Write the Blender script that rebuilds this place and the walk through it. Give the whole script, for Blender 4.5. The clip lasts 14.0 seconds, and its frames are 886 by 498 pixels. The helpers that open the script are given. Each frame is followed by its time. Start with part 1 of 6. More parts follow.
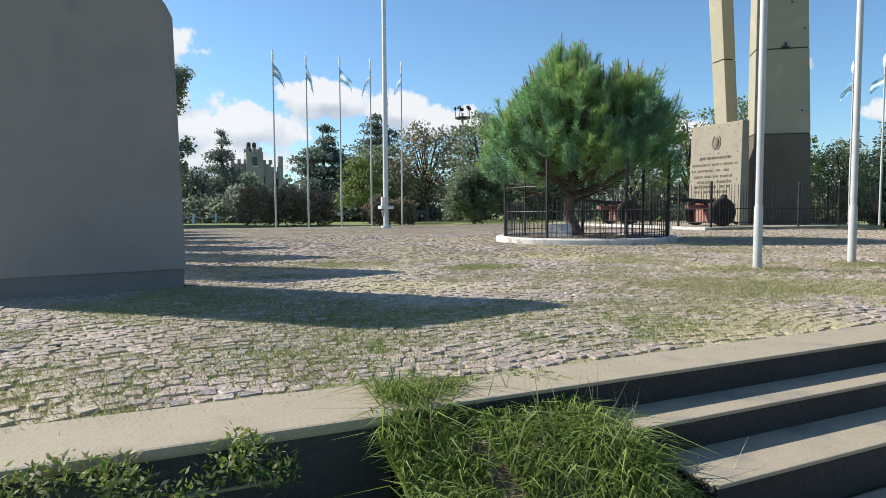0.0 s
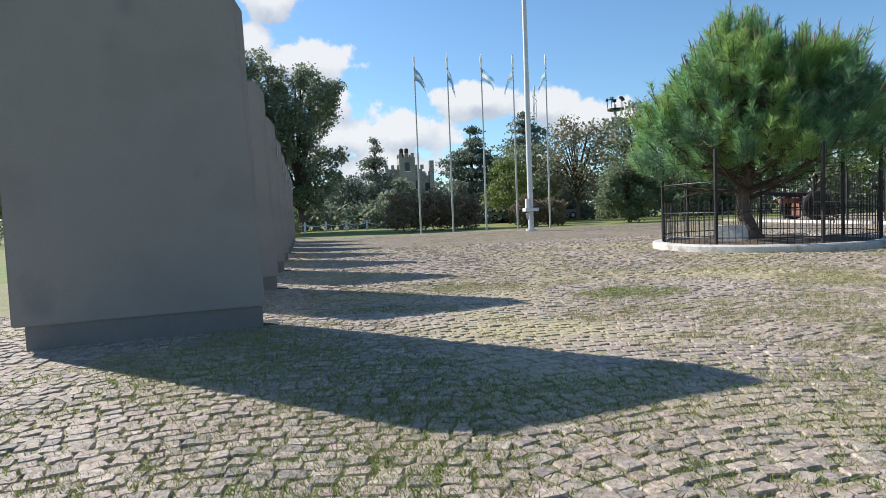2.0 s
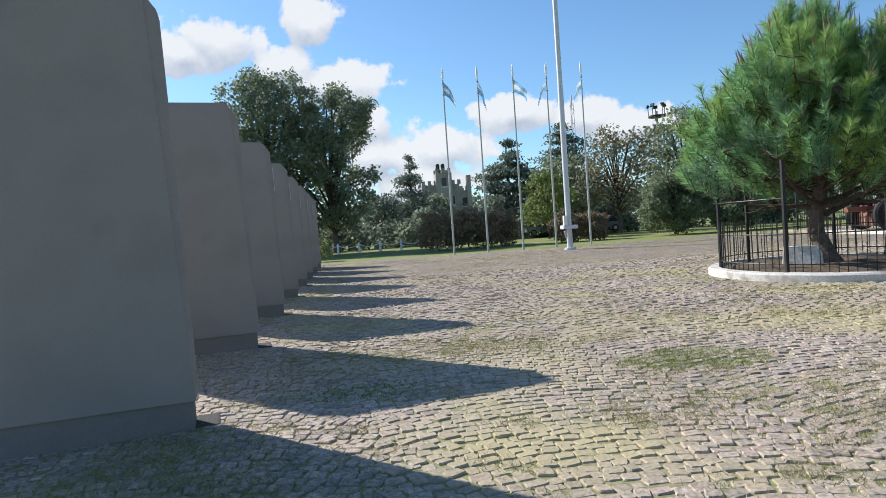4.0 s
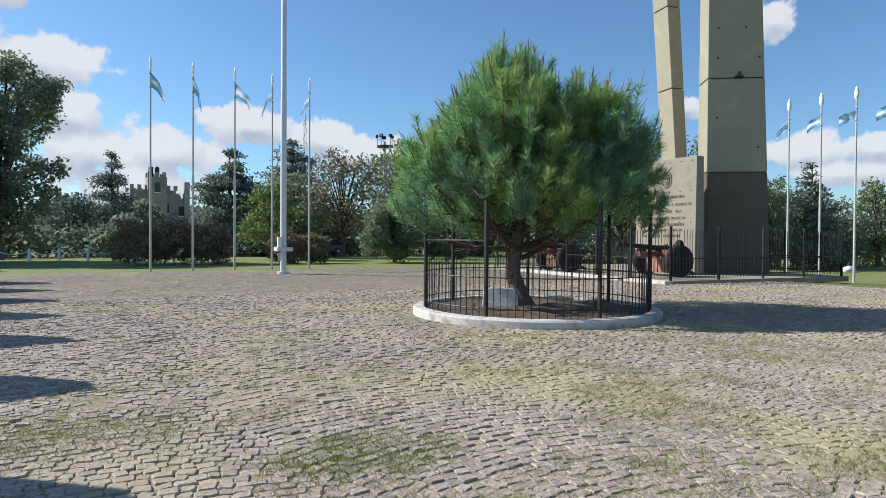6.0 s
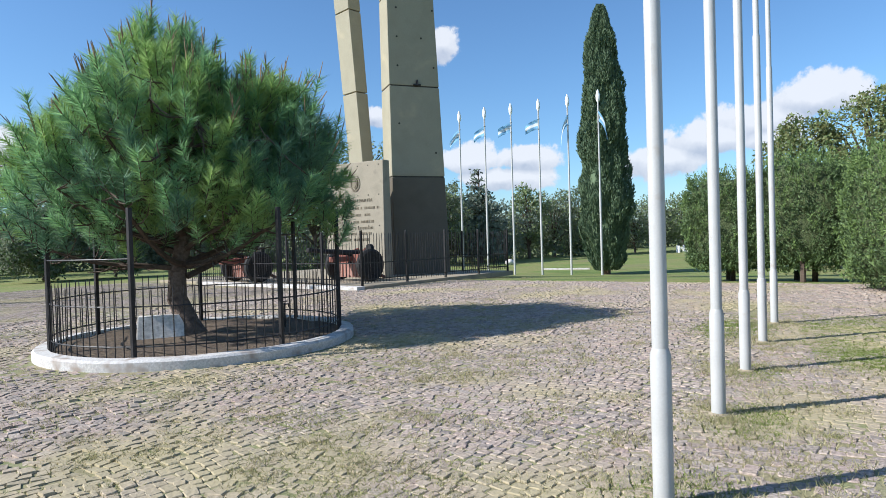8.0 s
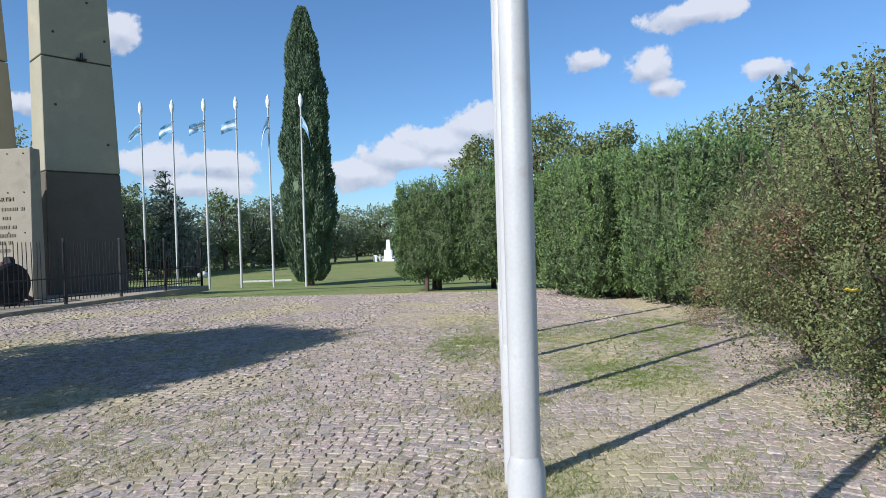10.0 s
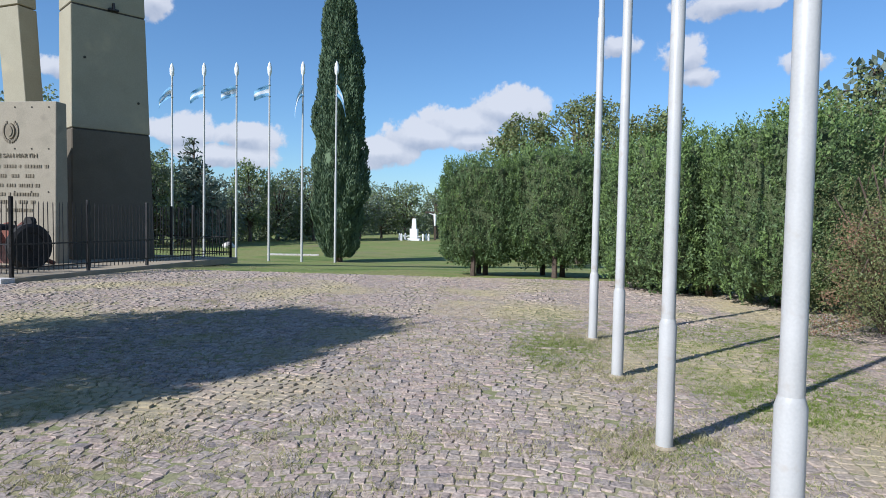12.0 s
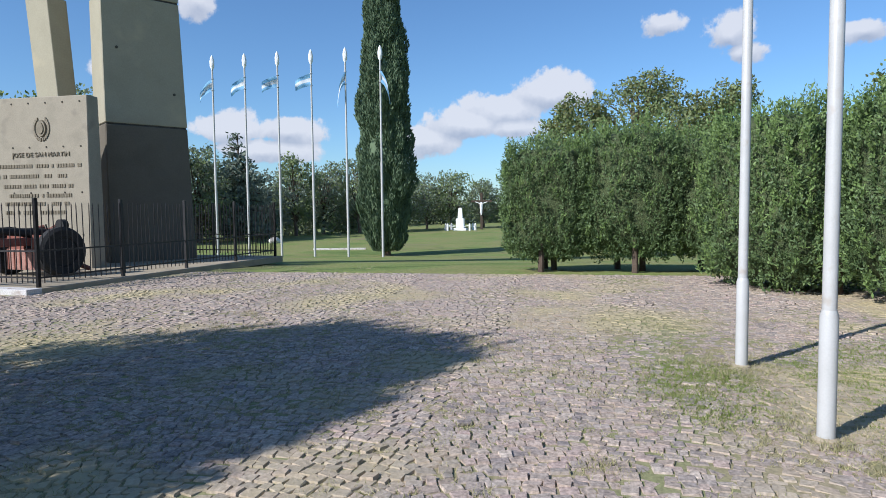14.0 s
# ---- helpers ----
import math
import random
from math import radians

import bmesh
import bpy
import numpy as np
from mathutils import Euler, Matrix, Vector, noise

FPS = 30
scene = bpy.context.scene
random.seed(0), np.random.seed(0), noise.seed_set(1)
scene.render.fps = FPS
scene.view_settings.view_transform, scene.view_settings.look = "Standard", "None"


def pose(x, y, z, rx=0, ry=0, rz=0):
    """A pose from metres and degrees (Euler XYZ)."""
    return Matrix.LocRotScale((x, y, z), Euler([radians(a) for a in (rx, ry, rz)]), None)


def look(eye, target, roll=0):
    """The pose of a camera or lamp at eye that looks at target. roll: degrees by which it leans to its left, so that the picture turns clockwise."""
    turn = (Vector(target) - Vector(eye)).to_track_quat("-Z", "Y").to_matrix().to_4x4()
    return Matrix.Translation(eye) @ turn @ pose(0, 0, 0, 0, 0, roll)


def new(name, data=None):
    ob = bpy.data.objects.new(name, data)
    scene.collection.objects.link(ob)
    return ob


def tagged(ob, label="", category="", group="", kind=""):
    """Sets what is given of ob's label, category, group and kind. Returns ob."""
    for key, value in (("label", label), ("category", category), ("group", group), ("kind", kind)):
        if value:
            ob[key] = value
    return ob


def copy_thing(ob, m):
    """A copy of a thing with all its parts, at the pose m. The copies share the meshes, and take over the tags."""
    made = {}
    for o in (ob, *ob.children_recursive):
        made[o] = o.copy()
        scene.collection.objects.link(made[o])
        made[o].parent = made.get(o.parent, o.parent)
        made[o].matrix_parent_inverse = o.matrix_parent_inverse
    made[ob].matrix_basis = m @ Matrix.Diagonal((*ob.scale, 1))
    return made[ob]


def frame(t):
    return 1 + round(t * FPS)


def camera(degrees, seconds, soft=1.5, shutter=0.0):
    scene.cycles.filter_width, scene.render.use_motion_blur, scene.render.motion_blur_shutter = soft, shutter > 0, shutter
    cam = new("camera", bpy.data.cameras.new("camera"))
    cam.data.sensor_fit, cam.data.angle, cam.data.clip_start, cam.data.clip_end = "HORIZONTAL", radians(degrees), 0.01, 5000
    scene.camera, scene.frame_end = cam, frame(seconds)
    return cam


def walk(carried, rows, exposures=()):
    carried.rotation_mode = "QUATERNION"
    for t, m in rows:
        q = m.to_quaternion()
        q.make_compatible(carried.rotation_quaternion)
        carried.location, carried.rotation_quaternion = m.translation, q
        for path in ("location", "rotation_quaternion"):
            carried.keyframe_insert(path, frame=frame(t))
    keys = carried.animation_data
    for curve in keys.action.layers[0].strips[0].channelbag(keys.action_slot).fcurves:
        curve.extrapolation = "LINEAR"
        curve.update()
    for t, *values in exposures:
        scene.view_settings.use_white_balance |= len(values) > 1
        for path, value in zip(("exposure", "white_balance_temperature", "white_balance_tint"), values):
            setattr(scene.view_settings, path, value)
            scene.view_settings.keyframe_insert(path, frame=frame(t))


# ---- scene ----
cam = camera(70.5, 14.0, soft=0.5)
PATH = [
    (0, (0.736, 0.48, 0.842), (1.551, 2.302, 0.719), -0.3),
    (0.5, (1.028, 0.807, 0.877), (1.731, 2.679, 0.831), -0.7),
    (1, (1.181, 1.182, 0.927), (1.873, 3.059, 0.901), -1.6),
    (1.5, (1.374, 1.52, 0.957), (1.862, 3.457, 0.858), -1.4),
    (2, (1.609, 1.889, 1.014), (1.96, 3.854, 0.899), -2.3),
    (2.5, (1.818, 2.303, 1.051), (2.048, 4.286, 0.931), -2.6),
    (2.7, (1.864, 2.444, 1.091), (2.039, 4.434, 0.995), -4.2),
    (5, (2.673, 4.137, 1.399), (3.111, 6.087, 1.35), -2.7),
    (5.5, (2.918, 4.463, 1.425), (3.662, 6.319, 1.397), -1.3),
    (6, (3.314, 4.84, 1.424), (4.343, 6.554, 1.395), 0.4),
    (6.5, (3.534, 5.137, 1.462), (4.727, 6.742, 1.505), 0.2),
    (7, (3.778, 5.271, 1.535), (5.057, 6.808, 1.572), -1.7),
    (7.5, (4.171, 5.501, 1.545), (5.642, 6.857, 1.553), -0.9),
    (8, (4.598, 5.761, 1.547), (6.296, 6.817, 1.518), -1.7),
    (8.5, (5.029, 5.961, 1.508), (6.83, 6.83, 1.501), -3.7),
    (9, (5.434, 6.153, 1.525), (7.395, 6.547, 1.5), -0.4),
    (9.2, (5.63, 6.262, 1.556), (7.621, 6.459, 1.563), -1.5),
    (11.3, (7.265, 7.266, 1.541), (9.257, 7.434, 1.469), -1.8),
    (11.5, (7.405, 7.362, 1.531), (9.392, 7.559, 1.409), -1.6),
    (12, (7.798, 7.638, 1.528), (9.783, 7.869, 1.442), 1.0),
    (12.5, (8.246, 7.823, 1.549), (10.219, 8.138, 1.462), -0.4),
    (13, (8.711, 7.957, 1.538), (10.669, 8.351, 1.432), -0.8),
    (13.5, (9.154, 8.2, 1.556), (11.128, 8.494, 1.428), -2.3),
    (14, (9.606, 8.382, 1.594), (11.568, 8.75, 1.472), -0.6),
]
walk(cam, [(t, look(eye, target, roll)) for t, eye, target, roll in PATH],
     exposures=[(0, 0.55, 6400, 10), (1, 0.47, 6400, 10), (2.7, 0.52, 6350, 10), (5, 0.47, 6250, 10), (6, 0.34, 6150, 11), (6.6, 0.42, 6100, 12), (7.5, 0.49, 6050, 11), (8.2, 0.51, 5950, 11), (9, 0.42, 5880, 12), (11.5, 0.24, 5780, 13), (14, 0.28, 5850, 13)])

# ---- light ----
SHADE = Vector((0.728, -0.686, 0)).normalized()      # the way shadows fall
SUN_UP = 35.5
world = bpy.data.worlds.new("world")
scene.world = world
world.use_nodes = True
wn, wl = world.node_tree.nodes, world.node_tree.links
wn.clear()
w_out = wn.new("ShaderNodeOutputWorld")
w_bg = wn.new("ShaderNodeBackground")
w_bg.inputs["Strength"].default_value = 0.099
sky = wn.new("ShaderNodeTexSky")
sky.sky_type = "NISHITA"
sky.sun_disc = False
sky.sun_elevation = radians(SUN_UP)
sky.sun_rotation = math.atan2(-SHADE.x, -SHADE.y)
sky.air_density, sky.dust_density, sky.ozone_density = 1.0, 0.4, 1.6
wl.new(w_bg.outputs[0], w_out.inputs[0])


def wmath(op, a, b=None, clamp=False):
    n = wn.new("ShaderNodeMath")
    n.operation, n.use_clamp = op, clamp
    for i, v in enumerate((a, b)):
        if v is None:
            continue
        if isinstance(v, (int, float)):
            n.inputs[i].default_value = v
        else:
            wl.new(v, n.inputs[i])
    return n.outputs[0]


# cumulus clouds: azimuth from +y towards +x, elevation, half width, half height (degrees)
CLOUDS = [(-20.5, 16.5, 4.0, 2.0), (-15, 15.8, 4.0, 1.8), (-11.5, 16.7, 4.5, 2.4), (-4.3, 18.6, 2.8, 2.6), (-6.5, 14.8, 4.0, 2.2), (-3.0, 13.4, 6.0, 2.2), (0.6, 9.6, 4.2, 2.0), (1.8, 6.8, 4.5, 2.6),
          (7.2, 7.2, 4.2, 2.3), (5.0, 4.4, 6.0, 2.2), (14.2, 9.8, 4.6, 1.7), (20.0, 8.9, 4.2, 1.9), (23.4, 7.9, 4.6, 1.9), (28.6, 22.6, 1.6, 1.0), (34, 5.6, 5, 1.6), (46, 6.0, 4, 1.5), (58.6, 17.4, 1.4, 1.6), (52.2, 11.2, 1.8, 1.1),
          (60.9, 7.1, 3.0, 1.5), (65.8, 7.1, 3.2, 1.3), (63.5, 5.4, 5.0, 1.2), (89.0, 10.2, 4.2, 1.9), (85.5, 8.9, 4.6, 1.8), (81.5, 7.7, 4.6, 1.6), (77.5, 6.4, 4.4, 1.5), (86.0, 7.4, 3.6, 1.2), (98.4, 15.2, 2.4, 1.2), (103.7, 14.0, 2.4, 1.7), (104.7, 12.4, 2.0, 1.0),
          (107.2, 17.9, 4.6, 1.3), (113, 12.9, 2.0, 1.0), (-34, 12, 8, 4), (150, 10, 12, 4), (-70, 9, 12, 4), (-130, 10, 14, 4)]
w_co = wn.new("ShaderNodeTexCoord")
w_xyz = wn.new("ShaderNodeSeparateXYZ")
w_noise = wn.new("ShaderNodeTexNoise")
w_noise.inputs["Scale"].default_value, w_noise.inputs["Detail"].default_value, w_noise.inputs["Roughness"].default_value = 20.0, 9.0, 0.6
w_big = wn.new("ShaderNodeTexNoise")
w_big.inputs["Scale"].default_value, w_big.inputs["Detail"].default_value = 8.0, 4.0
for n in (w_noise, w_big):
    wl.new(w_co.outputs["Generated"], n.inputs["Vector"])
wl.new(w_co.outputs["Generated"], w_xyz.inputs[0])
az = wmath("ARCTAN2", w_xyz.outputs[0], w_xyz.outputs[1])
el = wmath("ARCSINE", w_xyz.outputs[2])
field, above = None, None
for ca, ce, cw, ch in CLOUDS:
    dx = wmath("MULTIPLY", wmath("WRAP", wmath("SUBTRACT", az, radians(ca)), math.pi), 1 / radians(cw))
    dx.node.inputs[0].links[0].from_node.inputs[2].default_value = -math.pi
    dy = wmath("MULTIPLY", wmath("SUBTRACT", el, radians(ce)), 1 / radians(ch))
    r = wmath("SQRT", wmath("ADD", wmath("MULTIPLY", dx, dx), wmath("MULTIPLY", dy, dy)))
    g = wmath("SUBTRACT", 1.0, r)
    field = g if field is None else wmath("MAXIMUM", field, g)
    up = wmath("ADD", dy, 0.45)
    g2 = wmath("SUBTRACT", 1.0, wmath("SQRT", wmath("ADD", wmath("MULTIPLY", dx, dx), wmath("MULTIPLY", up, up))))
    above = g2 if above is None else wmath("MAXIMUM", above, g2)
rag = wmath("MULTIPLY", wmath("SUBTRACT", w_noise.outputs[0], 0.5), 2.2)
big = wmath("MULTIPLY", wmath("SUBTRACT", w_big.outputs[0], 0.5), 1.0)
dens = wmath("ADD", wmath("ADD", wmath("MAXIMUM", field, -0.75), rag), big)
cover = wn.new("ShaderNodeMapRange")
cover.interpolation_type = "SMOOTHSTEP"
for k, v in (("From Min", 0.0), ("From Max", 0.30), ("To Max", 0.94)):
    cover.inputs[k].default_value = v
wl.new(dens, cover.inputs["Value"])
shade = wn.new("ShaderNodeMixRGB")
shade.inputs[1].default_value, shade.inputs[2].default_value = (3.5, 3.9, 4.6, 1), (6.4, 6.42, 6.45, 1)
lit = wmath("MULTIPLY", wmath("SUBTRACT", field, above), 1.3)
wl.new(wmath("ADD", lit, wmath("ADD", wmath("MULTIPLY", w_noise.outputs[0], 2.0), -0.32), True), shade.inputs[0])
tint = wn.new("ShaderNodeMixRGB")
tint.blend_type = "MULTIPLY"
tint.inputs[0].default_value, tint.inputs[2].default_value = 1.0, (0.75, 0.97, 1.12, 1)
wl.new(sky.outputs[0], tint.inputs[1])
w_mix = wn.new("ShaderNodeMixRGB")
wl.new(cover.outputs[0], w_mix.inputs[0])
wl.new(tint.outputs[0], w_mix.inputs[1])
wl.new(shade.outputs[0], w_mix.inputs[2])
wl.new(w_mix.outputs[0], w_bg.inputs["Color"])

sun = new("sun", bpy.data.lights.new("sun", "SUN"))
sun.data.energy, sun.data.angle, sun.data.color = 5.0, radians(0.55), (1.0, 0.955, 0.885)
sun.matrix_world = look((0, 0, 40), Vector((0, 0, 40)) + SHADE * math.cos(radians(SUN_UP)) + Vector((0, 0, -math.sin(radians(SUN_UP)))))


# ---- materials ----
def material(name, stops, scale=6.0, rough=0.8, bump=0.3, fine=60.0, metal=0.0, source="noise", spec=0.3, wear=None, gloss_var=0.1, bump_size=0.01, through_light=0.0, mottle=0.25):
    """A surface whose colour runs over stops by a coarse noise, mottled by a fine one, with relief."""
    m = bpy.data.materials.new(name)
    m.use_nodes = True
    nt = m.node_tree
    b = nt.nodes["Principled BSDF"]
    co = nt.nodes.new("ShaderNodeTexCoord")
    n1, n2 = nt.nodes.new("ShaderNodeTexNoise"), nt.nodes.new("ShaderNodeTexNoise")
    for n, s, d in ((n1, scale, 5), (n2, fine, 4)):
        n.inputs["Scale"].default_value, n.inputs["Detail"].default_value = s, d
        nt.links.new(co.outputs["Object"], n.inputs["Vector"])
    ramp = nt.nodes.new("ShaderNodeValToRGB")
    cr = ramp.color_ramp
    lo, hi = (0.0, 1.0) if source != "noise" else (0.3, 0.7)
    while len(cr.elements) < len(stops):
        cr.elements.new(0.5)
    for i, c in enumerate(stops):
        cr.elements[i].position = lo + (hi - lo) * i / max(1, len(stops) - 1)
        cr.elements[i].color = (*c, 1)
    if source == "noise":
        drive = n1.outputs[0]
    elif source == "island":
        drive = nt.nodes.new("ShaderNodeNewGeometry").outputs["Random Per Island"]
    else:
        drive = nt.nodes.new("ShaderNodeObjectInfo").outputs["Random"]
    nt.links.new(drive, ramp.inputs[0])
    mott = nt.nodes.new("ShaderNodeMapRange")
    for k, v in (("From Min", 0.3), ("From Max", 0.7), ("To Min", 1 - mottle), ("To Max", 1 + mottle)):
        mott.inputs[k].default_value = v
    nt.links.new(n2.outputs[0], mott.inputs["Value"])
    mul = nt.nodes.new("ShaderNodeMixRGB")
    mul.blend_type, mul.inputs[0].default_value = "MULTIPLY", 1.0
    nt.links.new(ramp.outputs[0], mul.inputs[1])
    nt.links.new(mott.outputs[0], mul.inputs[2])
    col = mul.outputs[0]
    if wear:
        colour, amount, wscale = wear
        n3 = nt.nodes.new("ShaderNodeTexNoise")
        n3.inputs["Scale"].default_value, n3.inputs["Detail"].default_value = wscale, 8
        nt.links.new(co.outputs["Object"], n3.inputs["Vector"])
        lim = nt.nodes.new("ShaderNodeMapRange")
        for k, v in (("From Min", 0.62 - 0.3 * amount), ("From Max", 0.78 - 0.3 * amount)):
            lim.inputs[k].default_value = v
        nt.links.new(n3.outputs[0], lim.inputs["Value"])
        mx = nt.nodes.new("ShaderNodeMixRGB")
        mx.inputs[2].default_value = (*colour, 1)
        nt.links.new(lim.outputs[0], mx.inputs[0])
        nt.links.new(col, mx.inputs[1])
        col = mx.outputs[0]
    nt.links.new(col, b.inputs["Base Color"])
    b.inputs["Metallic"].default_value = metal
    b.inputs["Specular IOR Level"].default_value = spec
    rr = nt.nodes.new("ShaderNodeMapRange")
    rr.inputs["To Min"].default_value, rr.inputs["To Max"].default_value = max(0.05, rough - gloss_var), min(1.0, rough + gloss_var)
    nt.links.new(n1.outputs[0], rr.inputs["Value"])
    nt.links.new(rr.outputs[0], b.inputs["Roughness"])
    if bump:
        bp = nt.nodes.new("ShaderNodeBump")
        bp.inputs["Strength"].default_value, bp.inputs["Distance"].default_value = bump, bump_size
        nt.links.new(n2.outputs[0], bp.inputs["Height"])
        nt.links.new(bp.outputs[0], b.inputs["Normal"])
    if through_light:
        tr = nt.nodes.new("ShaderNodeBsdfTranslucent")
        nt.links.new(col, tr.inputs[0])
        ms = nt.nodes.new("ShaderNodeMixShader")
        ms.inputs[0].default_value = through_light
        out = nt.nodes["Material Output"]
        nt.links.new(b.outputs[0], ms.inputs[1])
        nt.links.new(tr.outputs[0], ms.inputs[2])
        nt.links.new(ms.outputs[0], out.inputs[0])
    return m


STONE = [(0.294, 0.232, 0.183), (0.397, 0.319, 0.255), (0.364, 0.275, 0.234), (0.426, 0.347, 0.276), (0.284, 0.240, 0.205), (0.407, 0.319, 0.250), (0.236, 0.199, 0.179), (0.444, 0.369, 0.299)]
M_COBBLE = material("cobble_stone", STONE, source="island", rough=0.75, bump=0.7, fine=38, wear=((0.40, 0.335, 0.20), 0.42, 0.45), mottle=0.4)
M_COBBLE_ONE = material("cobble_stone_single", STONE, source="object", rough=0.75, bump=0.7, fine=38, mottle=0.4)
M_BED = material("joint_earth", [(0.31, 0.255, 0.165), (0.27, 0.235, 0.13), (0.215, 0.22, 0.10), (0.35, 0.285, 0.20)], scale=0.8, rough=0.95, fine=30, bump=0.6)
M_LAWN = material("lawn", [(0.124, 0.176, 0.038), (0.175, 0.216, 0.058), (0.219, 0.216, 0.077), (0.146, 0.203, 0.045)], scale=0.25, rough=0.9, fine=9, bump=0.8, bump_size=0.05, wear=((0.20, 0.18, 0.09), 0.1, 0.12))
M_BLADE = material("grass_blade", [(0.118, 0.180, 0.032), (0.181, 0.252, 0.049), (0.264, 0.306, 0.082), (0.153, 0.207, 0.038)], source="island", rough=0.55, bump=0, through_light=0.3)
M_OLIVE = material("olive_grass_blade", [(0.33, 0.31, 0.14), (0.25, 0.27, 0.10), (0.40, 0.36, 0.18), (0.29, 0.31, 0.12)], source="island", rough=0.7, bump=0, through_light=0.25)
M_DRY = material("dry_grass_blade", [(0.40, 0.35, 0.20), (0.30, 0.29, 0.13), (0.46, 0.40, 0.25), (0.25, 0.26, 0.11)], source="island", rough=0.7, bump=0, through_light=0.25)
M_STEP = material("concrete_step", [(0.300, 0.246, 0.171), (0.360, 0.300, 0.211), (0.330, 0.276, 0.189)], scale=1.7, rough=0.85, fine=70, bump=0.25, wear=((0.23, 0.21, 0.17), 0.15, 3.0), mottle=0.1)
# shade painted in: near-black, so risers merge with the shadows on the treads
M_RISER = material("shaded_riser", [(0.030, 0.028, 0.027), (0.045, 0.043, 0.041)], scale=2, rough=0.9, fine=40, mottle=0.15)
M_SLAB = material("grey_rendered_concrete", [(0.248, 0.226, 0.209), (0.284, 0.261, 0.238), (0.263, 0.239, 0.220)], scale=1.2, rough=0.85, fine=60, bump=0.12, wear=((0.19, 0.19, 0.19), 0.04, 1.5), mottle=0.04)
# slab footings are this dark; on the edging wall's face it stands for shade
M_SLAB_BASE = material("dark_footing_shaded_wall", [(0.05, 0.048, 0.046), (0.07, 0.067, 0.064)], scale=2, rough=0.9, fine=40, mottle=0.15)
M_SLAB_FOOT = material("grey_concrete_foot", [(0.185, 0.172, 0.158), (0.219, 0.203, 0.187)], scale=2, rough=0.9, fine=40, bump=0.2, mottle=0.06)
M_PLAQUE = material("pale_plaque", [(0.62, 0.62, 0.6), (0.7, 0.7, 0.68)], rough=0.4, bump=0.05)
M_POLE = material("white_pole_paint", [(0.44, 0.435, 0.41), (0.51, 0.505, 0.48)], scale=3, rough=0.42, fine=90, bump=0.08, spec=0.5, wear=((0.42, 0.38, 0.33), 0.08, 9.0), mottle=0.04)
M_MAST = material("grey_mast_paint", [(0.55, 0.57, 0.58), (0.63, 0.64, 0.64)], scale=2, rough=0.45, bump=0.05, spec=0.5, mottle=0.04)
M_TIP = material("spear_tip_paint", [(0.82, 0.82, 0.80), (0.88, 0.88, 0.86)], rough=0.35, bump=0)
M_BLUE = material("flag_sky_blue", [(0.24, 0.50, 0.76), (0.30, 0.56, 0.80)], rough=0.75, bump=0.1, through_light=0.35, mottle=0.05)
M_WHITE = material("flag_white", [(0.74, 0.77, 0.80), (0.82, 0.84, 0.85)], rough=0.75, bump=0.1, through_light=0.35, mottle=0.05)
M_KERB = material("whitewashed_kerb", [(0.526, 0.497, 0.453), (0.585, 0.562, 0.526), (0.482, 0.439, 0.395)], scale=2.5, rough=0.85, fine=40, wear=((0.36, 0.30, 0.25), 0.34, 5.0), mottle=0.2)
M_SOIL = material("dark_soil", [(0.085, 0.06, 0.042), (0.13, 0.095, 0.065), (0.10, 0.075, 0.05)], scale=4, rough=0.95, fine=28, bump=0.9, bump_size=0.03, wear=((0.20, 0.15, 0.09), 0.15, 6.0))
M_IRON = material("black_iron", [(0.012, 0.012, 0.013), (0.03, 0.026, 0.024)], scale=5, rough=0.5, bump=0.1, spec=0.4)
M_BARK = material("pine_bark", [(0.10, 0.07, 0.05), (0.17, 0.125, 0.095), (0.07, 0.05, 0.04)], scale=7, rough=0.95, fine=25, bump=0.9, bump_size=0.03)
M_TWIG = material("dark_twig", [(0.07, 0.05, 0.035), (0.11, 0.08, 0.06)], scale=6, rough=0.95, fine=25, bump=0.5)
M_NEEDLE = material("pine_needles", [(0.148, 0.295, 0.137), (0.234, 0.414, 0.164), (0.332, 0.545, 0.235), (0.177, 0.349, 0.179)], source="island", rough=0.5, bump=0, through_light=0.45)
# pale and dark needle sets put sunlit tips and inner shade into the colour
M_NEEDLE_LIT = material("lit_pine_needles", [(0.246, 0.375, 0.116), (0.337, 0.487, 0.154), (0.286, 0.432, 0.137)], source="island", rough=0.5, bump=0, through_light=0.45)
M_NEEDLE_SHADED = material("shaded_pine_needles", [(0.123, 0.240, 0.138), (0.177, 0.306, 0.165)], source="island", rough=0.5, bump=0, through_light=0.3)
M_CANDLE = material("pine_candle", [(0.20, 0.13, 0.07), (0.26, 0.19, 0.11)], rough=0.8, bump=0)
M_HEDGE = material("hedge_leaf", [(0.087, 0.133, 0.058), (0.122, 0.184, 0.073), (0.162, 0.235, 0.087), (0.104, 0.151, 0.066)], source="island", rough=0.55, bump=0, through_light=0.25)
M_HEDGE_IN = material("hedge_inner_shade", [(0.05, 0.065, 0.03), (0.09, 0.115, 0.045), (0.065, 0.085, 0.035)], scale=9, fine=40, rough=0.8, bump=1.0, bump_size=0.05, mottle=0.5)
M_HEDGE_LIT = material("hedge_leaf_lit", [(0.145, 0.222, 0.074), (0.192, 0.282, 0.088), (0.224, 0.311, 0.101)], source="island", rough=0.55, bump=0, through_light=0.3)
M_SHRUB = material("shrub_leaf", [(0.137, 0.148, 0.055), (0.187, 0.193, 0.072), (0.149, 0.161, 0.061), (0.236, 0.232, 0.094)], source="island", rough=0.5, bump=0, through_light=0.25)
